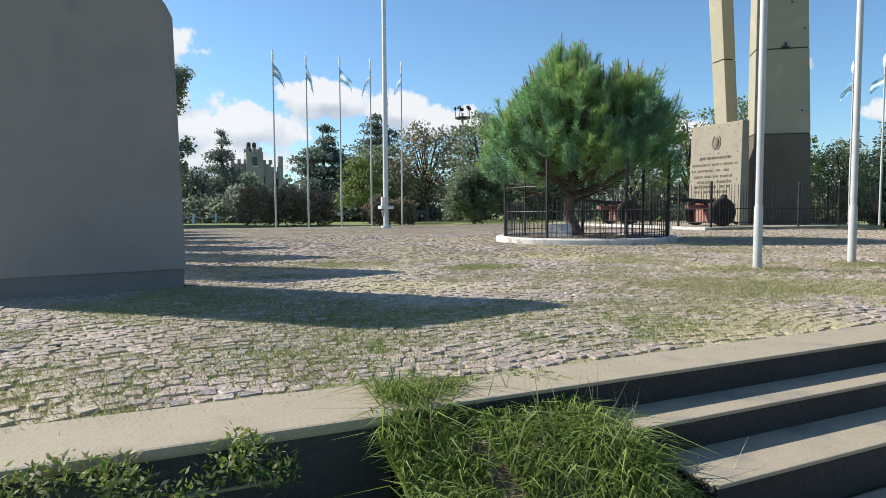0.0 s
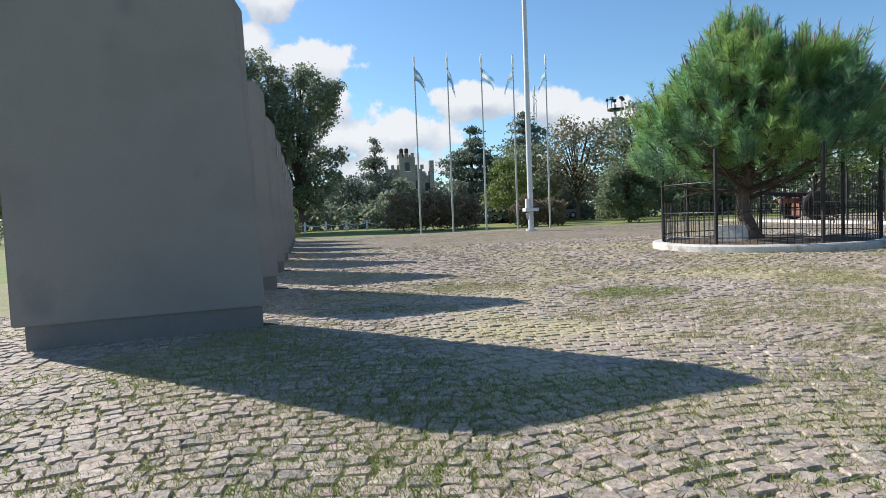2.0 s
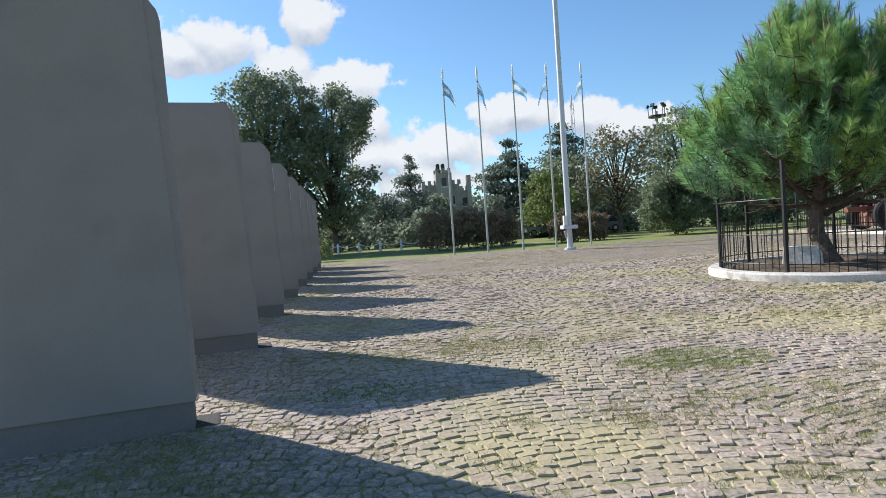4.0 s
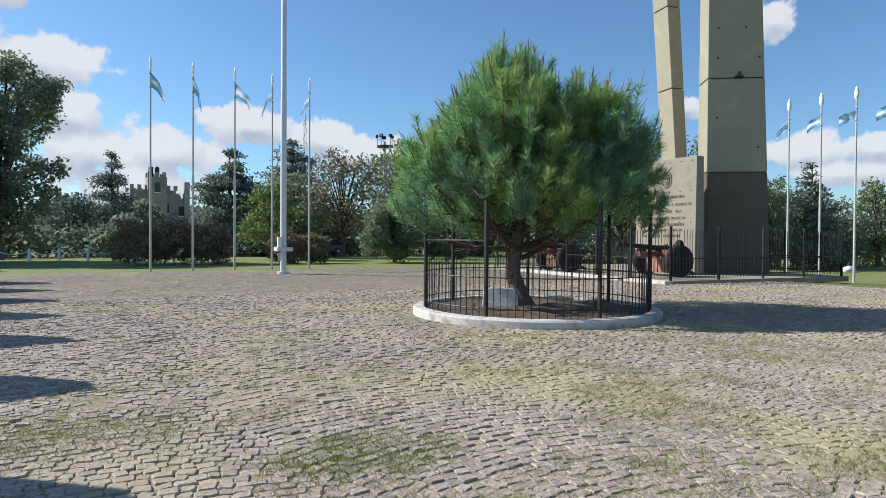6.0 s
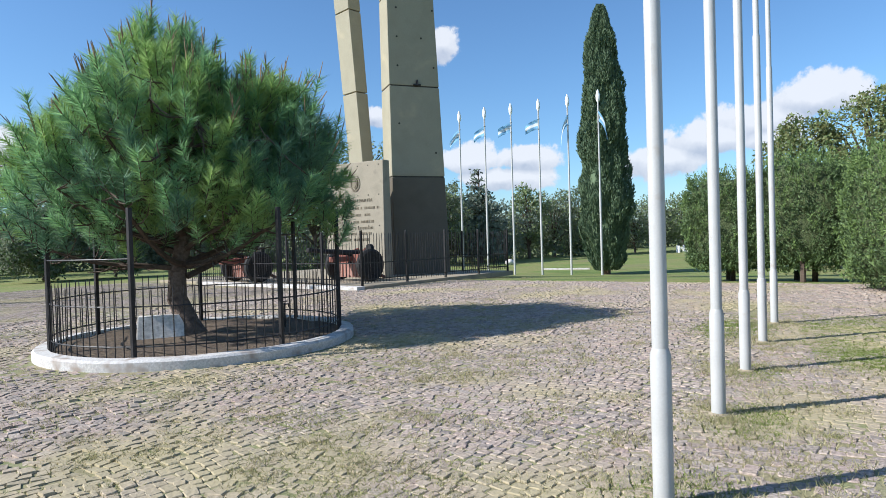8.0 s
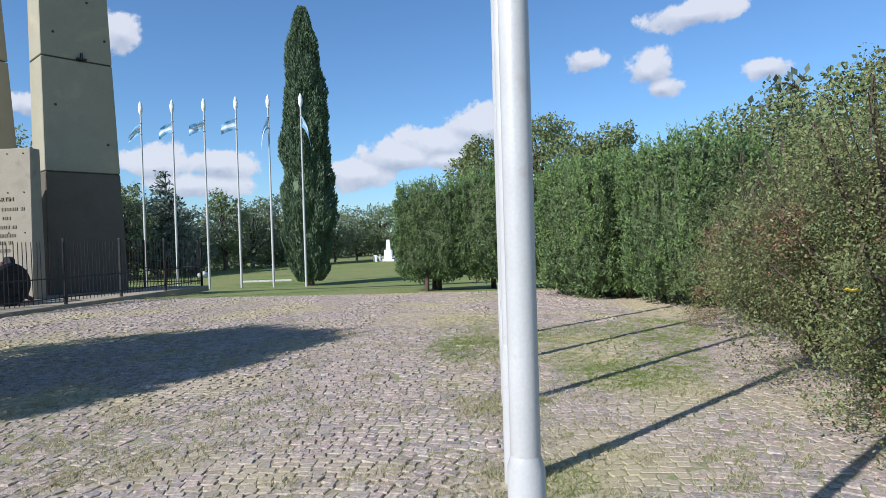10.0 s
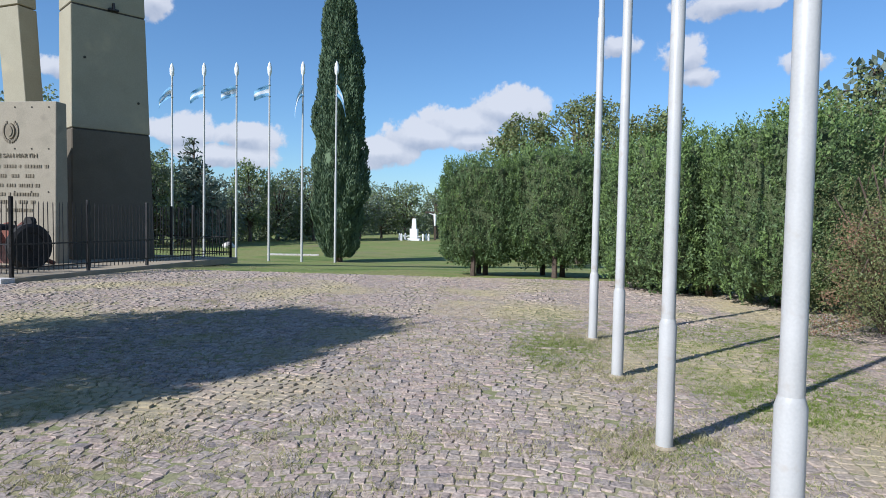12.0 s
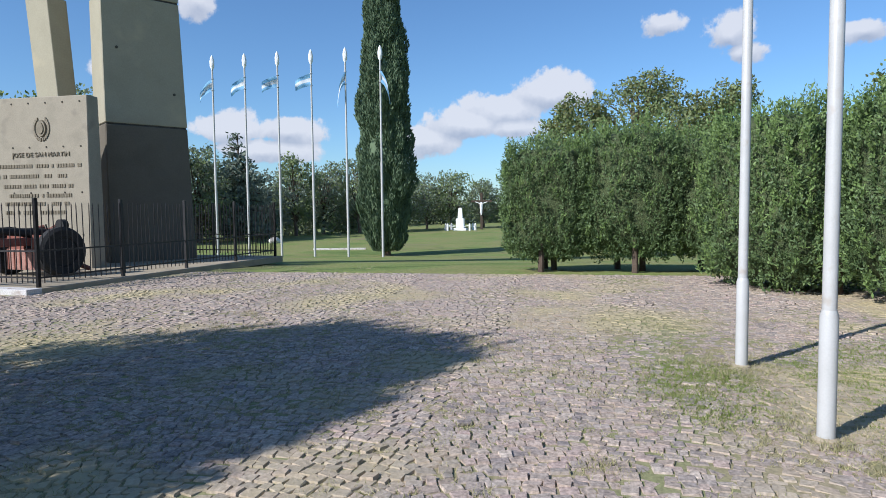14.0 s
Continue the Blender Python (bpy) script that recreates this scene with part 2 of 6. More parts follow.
M_RUST_LEAF = material("russet_leaf", [(0.248, 0.130, 0.078), (0.310, 0.184, 0.117), (0.186, 0.152, 0.078)], source="island", rough=0.6, bump=0, through_light=0.2)
M_PETAL = material("yellow_petal", [(0.75, 0.52, 0.04), (0.80, 0.60, 0.08)], rough=0.6, bump=0, through_light=0.3)
M_CYPRESS = material("cypress_foliage", [(0.082, 0.126, 0.073), (0.119, 0.171, 0.096), (0.148, 0.208, 0.113)], source="island", rough=0.65, bump=0, through_light=0.15)
# greyed and lifted: the distance haze over the park trees is in this colour
M_DARK_LEAF = material("hazed_dark_leaf", [(0.179, 0.209, 0.153), (0.236, 0.272, 0.174), (0.209, 0.237, 0.171), (0.309, 0.348, 0.218)], source="island", rough=0.6, bump=0, through_light=0.5)
M_MID_LEAF = material("mid_leaf", [(0.144, 0.197, 0.081), (0.204, 0.260, 0.096), (0.265, 0.305, 0.144)], source="island", rough=0.6, bump=0, through_light=0.25)
# blue-grey and lifted, with distance haze put into the colour
M_CEDAR = material("hazed_cedar_leaf", [(0.120, 0.159, 0.125), (0.179, 0.215, 0.155), (0.218, 0.247, 0.199)], source="island", rough=0.65, bump=0, through_light=0.3)
M_BROWN_LEAF = material("autumn_leaf", [(0.253, 0.179, 0.105), (0.189, 0.179, 0.084), (0.336, 0.220, 0.136)], source="island", rough=0.7, bump=0, through_light=0.2)
M_LIME_LEAF = material("lime_leaf", [(0.15, 0.19, 0.035), (0.20, 0.24, 0.05), (0.12, 0.16, 0.03)], source="island", rough=0.6, bump=0, through_light=0.3)
M_PEDESTAL = material("tan_concrete", [(0.270, 0.239, 0.176), (0.324, 0.284, 0.211), (0.297, 0.261, 0.194)], scale=1.3, rough=0.85, fine=30, bump=0.2, wear=((0.24, 0.21, 0.16), 0.12, 2.0), mottle=0.08)
M_PYLON = material("cream_concrete", [(0.311, 0.281, 0.197), (0.348, 0.315, 0.224), (0.330, 0.296, 0.209)], scale=0.8, rough=0.85, fine=25, bump=0.15, wear=((0.42, 0.36, 0.24), 0.1, 1.2), mottle=0.06)
M_PYLON_FOOT = material("grey_painted_concrete", [(0.122, 0.105, 0.077), (0.142, 0.122, 0.091), (0.131, 0.112, 0.084)], scale=1.0, rough=0.85, fine=25, bump=0.2, wear=((0.13, 0.115, 0.09), 0.12, 1.8), mottle=0.08)
M_JOINT = material("dark_joint", [(0.05, 0.045, 0.035), (0.08, 0.07, 0.055)], rough=0.95, bump=0)
M_LETTER = material("bronze_letter", [(0.19, 0.16, 0.11), (0.24, 0.205, 0.145)], rough=0.5, bump=0.1, metal=0.3)
M_RED = material("red_lead_paint", [(0.195, 0.064, 0.045), (0.240, 0.090, 0.064), (0.150, 0.056, 0.038)], scale=4, rough=0.7, wear=((0.18, 0.08, 0.05), 0.2, 8.0))
M_RED_PALE = material("faded_red_paint", [(0.302, 0.158, 0.122), (0.360, 0.202, 0.158), (0.259, 0.130, 0.101)], scale=5, rough=0.75, wear=((0.30, 0.15, 0.10), 0.2, 8.0))
M_TYRE = material("tyre_rubber", [(0.02, 0.02, 0.02), (0.035, 0.033, 0.03)], rough=0.85, bump=0.3)
M_BRICK = material("castle_stone", [(0.289, 0.255, 0.221), (0.365, 0.323, 0.281), (0.238, 0.212, 0.187)], scale=0.5, rough=0.95, fine=4, bump=0.4)
M_GLASSY = material("dark_window", [(0.02, 0.022, 0.026), (0.035, 0.038, 0.042)], rough=0.2, bump=0, spec=0.5)
M_WHITE_STONE = material("white_stone", [(0.74, 0.73, 0.70), (0.82, 0.81, 0.78)], scale=2, rough=0.8, bump=0.15, mottle=0.08)
M_WOOD = material("dark_wood", [(0.05, 0.036, 0.025), (0.08, 0.06, 0.04)], scale=5, rough=0.8, bump=0.3)
M_STEEL = material("galvanised_steel", [(0.34, 0.35, 0.36), (0.44, 0.45, 0.46)], scale=3, rough=0.45, metal=0.6, bump=0.05)
M_CARGREY = material("car_paint_grey", [(0.10, 0.105, 0.115), (0.13, 0.135, 0.14)], rough=0.3, bump=0, spec=0.6)
M_ROCK = material("pale_rock", [(0.55, 0.52, 0.47), (0.66, 0.63, 0.58)], scale=3, rough=0.9, fine=20, bump=0.6)


# ---- building blocks ----
def mesh_of(bm, name, mats, smooth=False):
    me = bpy.data.meshes.new(name)
    bm.to_mesh(me)
    bm.free()
    for m in mats if isinstance(mats, (list, tuple)) else [mats]:
        me.materials.append(m)
    if smooth:
        me.polygons.foreach_set("use_smooth", [True] * len(me.polygons))
        me.set_sharp_from_angle(angle=radians(42))
    return me


def part(name, bm, mats, parent=None, label="", smooth=False):
    ob = new(name, mesh_of(bm, name, mats, smooth))
    if parent is not None:
        ob.parent = parent
    if label:
        tagged(ob, label)
    return ob


def thing(name, label, category, at=(0, 0, 0), group="", kind="", turn=0.0):
    ob = new(name)
    ob.empty_display_size = 0.2
    ob.matrix_basis = pose(*at, 0, 0, turn)
    return tagged(ob, label, category, group, kind)


def box(bm, x0, x1, y0, y1, z0, z1, bevel=0.0, m=None, segs=2):
    g = bmesh.ops.create_cube(bm, size=1.0)
    vs = g["verts"]
    t = Matrix.Translation(((x0 + x1) / 2, (y0 + y1) / 2, (z0 + z1) / 2)) @ Matrix.Diagonal((abs(x1 - x0), abs(y1 - y0), abs(z1 - z0), 1))
    bmesh.ops.transform(bm, matrix=(m @ t) if m else t, verts=vs)
    if bevel:
        es = list({e for v in vs for e in v.link_edges})
        bmesh.ops.bevel(bm, geom=es, offset=bevel, segments=segs, affect="EDGES", profile=0.6)
    return bm


def tube(bm, pts, radii, sides=8, cap=True):
    """A round, tapering tube along pts."""
    rings = []
    pts = [Vector(p) for p in pts]
    for i, p in enumerate(pts):
        d = (pts[min(i + 1, len(pts) - 1)] - pts[max(i - 1, 0)]).normalized()
        a = d.orthogonal().normalized() if abs(d.z) > 0.99 else d.cross(Vector((0, 0, 1))).normalized()
        b = d.cross(a)
        rings.append([bm.verts.new(p + (a * math.cos(k * math.tau / sides) + b * math.sin(k * math.tau / sides)) * radii[i]) for k in range(sides)])
    for r0, r1 in zip(rings, rings[1:]):
        for k in range(sides):
            bm.faces.new((r0[k], r0[(k + 1) % sides], r1[(k + 1) % sides], r1[k]))
    if cap:
        bm.faces.new(list(reversed(rings[0])))
        bm.faces.new(rings[-1])
    return bm


def frustum(bm, foot, head, z0, z1):
    """A solid between two four-cornered outlines at z0 and z1."""
    a = [bm.verts.new((x, y, z0)) for x, y in foot]
    b = [bm.verts.new((x, y, z1)) for x, y in head]
    bm.faces.new(list(reversed(a)))
    bm.faces.new(b)
    for k in range(4):
        bm.faces.new((a[k], a[(k + 1) % 4], b[(k + 1) % 4], b[k]))
    return bm


def quick_mesh(name, verts, faces, mats, smooth=False):
    """A mesh from arrays: verts (n, 3), faces (m, 3 or 4)."""
    me = bpy.data.meshes.new(name)
    k = faces.shape[1]
    me.vertices.add(len(verts))
    me.vertices.foreach_set("co", np.ascontiguousarray(verts, dtype=np.float32).ravel())
    me.loops.add(faces.size)
    me.loops.foreach_set("vertex_index", np.ascontiguousarray(faces, dtype=np.int32).ravel())
    me.polygons.add(len(faces))
    me.polygons.foreach_set("loop_start", np.arange(0, faces.size, k, dtype=np.int32))
    me.polygons.foreach_set("use_smooth", np.full(len(faces), smooth))
    for m in mats if isinstance(mats, (list, tuple)) else [mats]:
        me.materials.append(m)
    me.update(calc_edges=True)
    return me


def leaf_cloud(rng, centres, radii, count, size, name, mats, squash=0.8, long=1.6, droop=0.0, shell=0.45, mix=None):
    """Many small four-cornered leaves scattered in and on round clumps."""
    centres, radii = np.asarray(centres, float), np.asarray(radii, float)
    w = radii ** 2
    pick = rng.choice(len(centres), count, p=w / w.sum())
    d = rng.normal(size=(count, 3))
    d /= np.linalg.norm(d, axis=1)[:, None]
    r = radii[pick] * (shell + (1 - shell) * rng.random(count) ** 0.5) * (1 + 0.18 * rng.normal(size=count))
    p = centres[pick] + d * r[:, None] * np.array((1, 1, squash))
    a = rng.normal(size=(count, 3)) + d * 0.5
    a[:, 2] -= droop
    a /= np.linalg.norm(a, axis=1)[:, None]
    n = rng.normal(size=(count, 3)) + d * 1.2 + np.array((0, 0, 0.3))
    b = np.cross(a, n)
    b /= np.linalg.norm(b, axis=1)[:, None] + 1e-9
    s = size * (0.6 + 0.8 * rng.random(count))
    L, W = a * (s * long)[:, None], b * s[:, None] * 0.5
    v = np.stack((p, p + L * 0.45 + W, p + L, p + L * 0.45 - W), 1).reshape(-1, 3)
    f = np.arange(count * 4).reshape(-1, 4)
    me = quick_mesh(name, v, f, mats)
    if mix is not None:
        me.polygons.foreach_set("material_index", (rng.random(count) < mix).astype(np.int32))
    return me


def thin_blades(rng, roots, heads, width, name, mats):
    """Needles or grass blades: one thin bent strip each, from root to head."""
    n = len(roots)
    d = heads - roots
    side = np.cross(d, rng.normal(size=(n, 3)))
    side /= np.linalg.norm(side, axis=1)[:, None] + 1e-9
    w = width * (0.7 + 0.6 * rng.random(n))[:, None] * 0.5
    v = np.stack((roots - side * w, roots + side * w, heads), 1).reshape(-1, 3)
    return quick_mesh(name, v, np.arange(n * 3).reshape(-1, 3), mats)


def curved_blades(rng, roots, heads, width, name, mats, droop=0.35):
    """Grass blades that bend over: two segments each, from root over a shoulder to the tip."""
    n = len(roots)
    d = heads - roots
    side = np.cross(d, rng.normal(size=(n, 3)))
    side /= np.linalg.norm(side, axis=1)[:, None] + 1e-9
    w = width * (0.7 + 0.6 * rng.random(n))[:, None] * 0.5
    mid = roots + d * 0.55 + np.stack((np.zeros(n), np.zeros(n), 0.18 * np.linalg.norm(d, axis=1)), 1)
    tip = heads + np.stack((d[:, 0] * 0.7, d[:, 1] * 0.7, -droop * d[:, 2]), 1)
    v = np.stack((roots - side * w, roots + side * w, mid - side * w * 0.8, mid + side * w * 0.8, tip), 1).reshape(-1, 3)
    f = (np.array(((0, 1, 3), (0, 3, 2), (2, 3, 4)))[None] + (np.arange(n) * 5)[:, None, None]).reshape(-1, 3)
    return quick_mesh(name, v, f, mats)


# ---- ground, plaza, steps ----
def ground_sheet():
    xs = [-2500, -600, -150, -40, -12, -6, 0, 1.2, 1.35, 2.5, 2.6, 6, 12, 20, 25, 26, 31, 39, 47, 65, 80, 200, 600, 2500]
    ys = [-2500, -600, -100, -30, -8, -2, 0.5, 1.2, 1.9, 2.3, 2.6, 2.95, 3.1, 8, 16, 26, 33, 34, 39, 47, 60, 120, 400, 2500]
    bm = bmesh.new()
    grid = []
    for y in ys:
        row = []
        for x in xs:
            z = -0.52 if y < 3.0 else -0.06
            if y > 30 or x > 25:
                z = float(np.interp(max(x - 25, y - 33), [0, 1, 6, 14, 22, 40], [-0.03, -0.03, -0.25, -0.75, -1.15, -1.15] if x - 25 > y - 33 else [-0.03, -0.03, -0.25, -0.3, -0.3, -0.3]))
            row.append(bm.verts.new((x, y, z)))
        grid.append(row)
    for j in range(len(ys) - 1):
        for i in range(len(xs) - 1):
            bm.faces.new((grid[j][i], grid[j][i + 1], grid[j + 1][i + 1], grid[j + 1][i]))
    return tagged(part("ground", bm, M_LAWN), "flat mown grass lawn around the paved plaza", "lawn", kind="structure")


ground = ground_sheet()
PLAZA = (-4.5, 25.2, 3.24, 33.5)
bm = bmesh.new()
box(bm, PLAZA[0], PLAZA[1], PLAZA[2], PLAZA[3], -0.25, -0.002)
box(bm, 9.4, PLAZA[1], -1.5, PLAZA[2], -0.25, -0.002)
plaza = tagged(part("plaza_pavement", bm, M_BED), "cobblestone plaza with grass growing in its joints", "pavement", kind="structure")

# the edging wall beside the steps, and the three steps
bm = bmesh.new()
box(bm, -9, 1.585, 2.86, 3.36, -0.035, 0.012, 0.015)
wall = tagged(part("edging_wall", bm, M_STEP), "low concrete edging wall with a wide flat top", "wall", kind="structure")
# the front face's shade is put into its dark colour
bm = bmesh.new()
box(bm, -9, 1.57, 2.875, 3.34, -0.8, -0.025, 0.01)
part("wall_face", bm, M_SLAB_BASE, wall, "concrete wall face coloured dark for its shade")
bm = bmesh.new()
box(bm, 0.1, 1.1, 2.862, 2.89, -0.19, -0.177, 0.004)
part("ledge", bm, M_STEP, wall, "narrow pale mortar ledge")
steps = thing("steps", "three wide grey concrete steps up to the plaza", "steps", kind="structure")
steps.matrix_basis = pose(1.585, 2.9, 0, 0, 0, 0.6)
for x0, y0, y1, z1 in ((0.0, 0.0, 0.36, 0.008), (0.98, -0.26, 0.05, -0.145), (1.2, -0.6, -0.24, -0.295)):
    bm = bmesh.new()
    box(bm, x0, 8.3, y0, y1, z1 - 0.02, z1, 0.008)
    tread = part("step", bm, M_STEP, steps)
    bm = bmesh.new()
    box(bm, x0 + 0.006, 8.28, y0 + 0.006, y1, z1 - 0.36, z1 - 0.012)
    part("riser", bm, M_RISER, tread, "concrete riser coloured near-black as shade")
bm = bmesh.new()
box(bm, 2.6, 9.4, -6, 2.3, -0.6, -0.505)
tagged(part("lower_pavement", bm, M_STEP), "flat concrete path at the foot of the steps", "pavement", kind="structure")

# the grassy bank between wall and steps
bm = bmesh.new()
prof = [(0.25, -0.505), (0.9, -0.5), (1.7, -0.42), (2.2, -0.27), (2.6, -0.13), (2.9, -0.05), (3.06, -0.03)]
BANK = Vector((0.235, 0.07, 0))
cols = [1.30, 1.45, 1.6, 1.9, 2.2, 2.46, 2.75, 3.0]
grid = []
for y, z in prof:
    grid.append([bm.verts.new((x + BANK.x, y + BANK.y, z - max(0, x - 2.2) * 0.5 + 0.03 * noise.noise((x * 3, y * 3, 1)))) for x in cols])
for j in range(len(prof) - 1):
    for i in range(len(cols) - 1):
        bm.faces.new((grid[j][i], grid[j][i + 1], grid[j + 1][i + 1], grid[j + 1][i]))
bank = tagged(part("grass_bank", bm, M_SOIL, smooth=True), "trodden earth bank overgrown with grass", "bank", kind="structure")


def bank_height(x, y):
    return np.interp(y, [p[0] for p in prof], [p[1] for p in prof]) - np.maximum(0, x - 2.2) * 0.5


rng = np.random.default_rng(5)
n = 52000
gx, gy = 1.375 + 1.58 * rng.random(n), 0.3 + 2.85 * rng.random(n)
gx = np.where(gy < 2.83, gx - 0.10 * (gx < 1.7), gx)
bald = np.exp(-((gx - 1.95) / 0.2) ** 2 - ((gy - 2.5) / 0.35) ** 2)
keep = (gx < 2.18 + 1.05 * (3.15 - gy)) & (rng.random(n) > 0.75 * bald)
gx, gy = gx[keep], gy[keep]
root = np.stack((gx, gy, bank_height(gx, gy) - 0.02), 1)
lush = np.array([0.75 + 0.7 * noise.noise((x * 2.2, y * 2.2, 5)) for x, y in zip(gx, gy)])
tall = ((0.045 + 0.115 * rng.random(len(gx)) ** 1.5) * lush * np.where(gx < 1.5, 1.25, 1.0))[:, None]
lean = rng.normal(size=(len(gx), 2)) * 0.55
head = root + np.concatenate((lean * tall, tall), 1)
root, head = root + np.array(BANK), head + np.array(BANK)
tagged(new("bank_grass", curved_blades(rng, root, head, 0.0072, "bank_grass", M_BLADE)), "long green grass on the bank beside the steps", "grass", kind="stuff")
n = 70
sx, sy = 1.4 + 1.3 * rng.random(n), 2.2 + 0.85 * rng.random(n)
root = np.stack((sx, sy, bank_height(sx, sy)), 1)
head = root + np.stack((rng.normal(size=n) * 0.08, rng.normal(size=n) * 0.08, 0.18 + 0.14 * rng.random(n)), 1)
root, head = root + np.array(BANK), head + np.array(BANK)
tagged(new("seed_stalks", thin_blades(rng, root, head, 0.007, "seed_stalks", M_DRY)), "dry grass seed stalks standing out of the bank", "grass", kind="stuff")
# weeds against the wall
cs = [(-0.1 + 0.12 * k + 0.05 * rng.normal(), 2.79 + 0.04 * rng.normal(), -0.13 + 0.12 * rng.random()) for k in range(11)]
tagged(new("wall_weeds", leaf_cloud(rng, cs, [0.10] * len(cs), 2200, 0.011, "wall_weeds", [M_BLADE, M_DRY], long=2.6, shell=0.2, mix=0.25)), "leafy weeds growing against the edging wall", "weeds", kind="stuff")
root = np.stack((-0.4 + 1.6 * rng.random(900), 2.5 + 0.37 * rng.random(900), np.full(900, -0.52)), 1)
head = root + np.stack((rng.normal(size=900) * 0.06, rng.normal(size=900) * 0.06, 0.12 + 0.28 * rng.random(900)), 1)
tagged(new("wall_grass", curved_blades(rng, root, head, 0.008, "wall_grass", M_BLADE)), "tall grass at the foot of the edging wall", "grass", kind="stuff")


# ---- memorial slabs ----
def memorial_slab():
    ob = thing("memorial_slab", "tall grey concrete memorial slab with chamfered top corners, on a recessed foot", "memorial wall", group="row of memorial slabs")
    h0, h1, th = 0.2, 2.98, 0.27
    outline = [(-1.97, h0), (0.045, h0), (0.06, h0 + 0.03), (0.0, h1 - 0.16), (-0.14, h1), (-1.84, h1), (-1.97, h1 - 0.15)]
    bm = bmesh.new()
    a = [bm.verts.new((x, 0, z)) for x, z in outline]
    b = [bm.verts.new((x, th, z)) for x, z in outline]
    bm.faces.new(a)
    bm.faces.new(list(reversed(b)))
    k = len(a)
    for i in range(k):
        bm.faces.new((a[(i + 1) % k], a[i], b[i], b[(i + 1) % k]))
    ends = [e for e in bm.edges if abs(e.verts[0].co.z - e.verts[1].co.z) > 1 and e.verts[0].co.x > -0.1 and e.verts[0].co.y < 0.01 and e.verts[1].co.y < 0.01]
    bmesh.ops.bevel(bm, geom=ends, offset=0.075, segments=1, affect="EDGES")
    bmesh.ops.bevel(bm, geom=[e for e in bm.edges if e.calc_face_angle(0) > 0.6], offset=0.01, segments=2, affect="EDGES")
    part("slab", bm, M_SLAB, ob)
    bm = bmesh.new()
    box(bm, -1.88, 0.03, 0.02, th - 0.02, -0.2, h0 + 0.01, 0.008)
    part("foot", bm, M_SLAB_FOOT, ob, "dark recessed concrete foot")
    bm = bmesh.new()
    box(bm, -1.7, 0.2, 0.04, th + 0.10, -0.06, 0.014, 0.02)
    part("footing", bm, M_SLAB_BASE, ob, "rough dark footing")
    return ob


SLABS = [(0.92, 7.97), (0.79, 11.2), (0.67, 14.4), (0.55, 17.55), (0.42, 20.75), (0.30, 23.9), (0.18, 27.1), (0.06, 30.2)]
slab = memorial_slab()
for i, (x, y) in enumerate(SLABS):
    m = pose(x, y, 0, 0, 0, 13.0)
    if i == 0:
        slab.matrix_basis = m @ Matrix.Diagonal((1, 1, 1.05, 1))
        continue
    made = copy_thing(slab, m)
    made.matrix_basis = m
    if i > 1:
        bm = bmesh.new()
        box(bm, -0.004, 0.004, -0.045, 0.045, -0.2, 0.2, 0.002, segs=1)
        plate = part("nameplate", bm, M_PLAQUE, made, "narrow white plate on the slab's end")
        plate.matrix_basis = pose(0.026, 0.12, 2.35, 0, -1.3, 0)


# ---- flagpoles ----
def bare_pole():
    ob = thing("flagpole", "white painted steel flagpole with a thicker sleeve at its foot", "flagpole", group="row of white poles by the hedge")
    bm = bmesh.new()
    tube(bm, [(0, 0, -0.05), (0, 0, 0.86), (0, 0, 0.90)], [0.058, 0.058, 0.046], 20)
    part("sleeve", bm, M_POLE, ob, "", True)
    bm = bmesh.new()
    tube(bm, [(0, 0, 0.84), (0, 0, 4.2), (0, 0, 4.23), (0, 0, 10.4)], [0.046, 0.046, 0.038, 0.036], 16)
    part("pole", bm, M_POLE, ob, "", True)
    bm = bmesh.new()
    tube(bm, [(0, 0, -0.01), (0, 0, 0.015), (0, 0, 0.03)], [0.085, 0.085, 0.06], 16)
    part("collar", bm, M_STEP, ob)
    bm = bmesh.new()
    tube(bm, [(0, 0, 10.4), (0, 0, 10.5), (0, 0, 10.62), (0, 0, 10.9)], [0.02, 0.025, 0.06, 0.005], 8)
    part("spear_tip", bm, M_TIP, ob)
    return ob


pole = bare_pole()
for i in range(5):
    m = pose((8.24, 10.26, 12.18, 14.2, 16.24)[i], 6.6, 0, 0, 0, 40 * i)
    if i == 0:
        pole.matrix_basis = m
    else:
        copy_thing(pole, m)


def flag_cloth(seed, width, drop, swing, hang):
    """A limp three-striped flag: cloth hung from its hoist, folded and blown to one side."""
    r = random.Random(seed)
    bm = bmesh.new()
    nu, nv = 14, 9
    ph, amp = r.uniform(0, 6), r.uniform(0.05, 0.09)
    grid = []
    for i in range(nu + 1):
        u = i / nu
        row = []
        for j in range(nv + 1):
            v = j / nv
            out = width * u * (0.9 - 0.25 * hang * u)
            sag = drop * u ** 1.35 * hang
            fold = amp * u * math.sin(u * 9 + v * 2.4 + ph) + 0.05 * math.sin(v * 7 + u * 3 + ph)
            lift = (0.5 - v) * width * 0.62 * (1 - 0.35 * u * hang)
            row.append(bm.verts.new((out * math.cos(swing) - fold * math.sin(swing), out * math.sin(swing) + fold * math.cos(swing), lift - sag)))
        grid.append(row)
    for i in range(nu):
        for j in range(nv):
            f = bm.faces.new((grid[i][j], grid[i + 1][j], grid[i + 1][j + 1], grid[i][j + 1]))
            f.material_index = 1 if 3 <= j < 6 else 0
    return bm


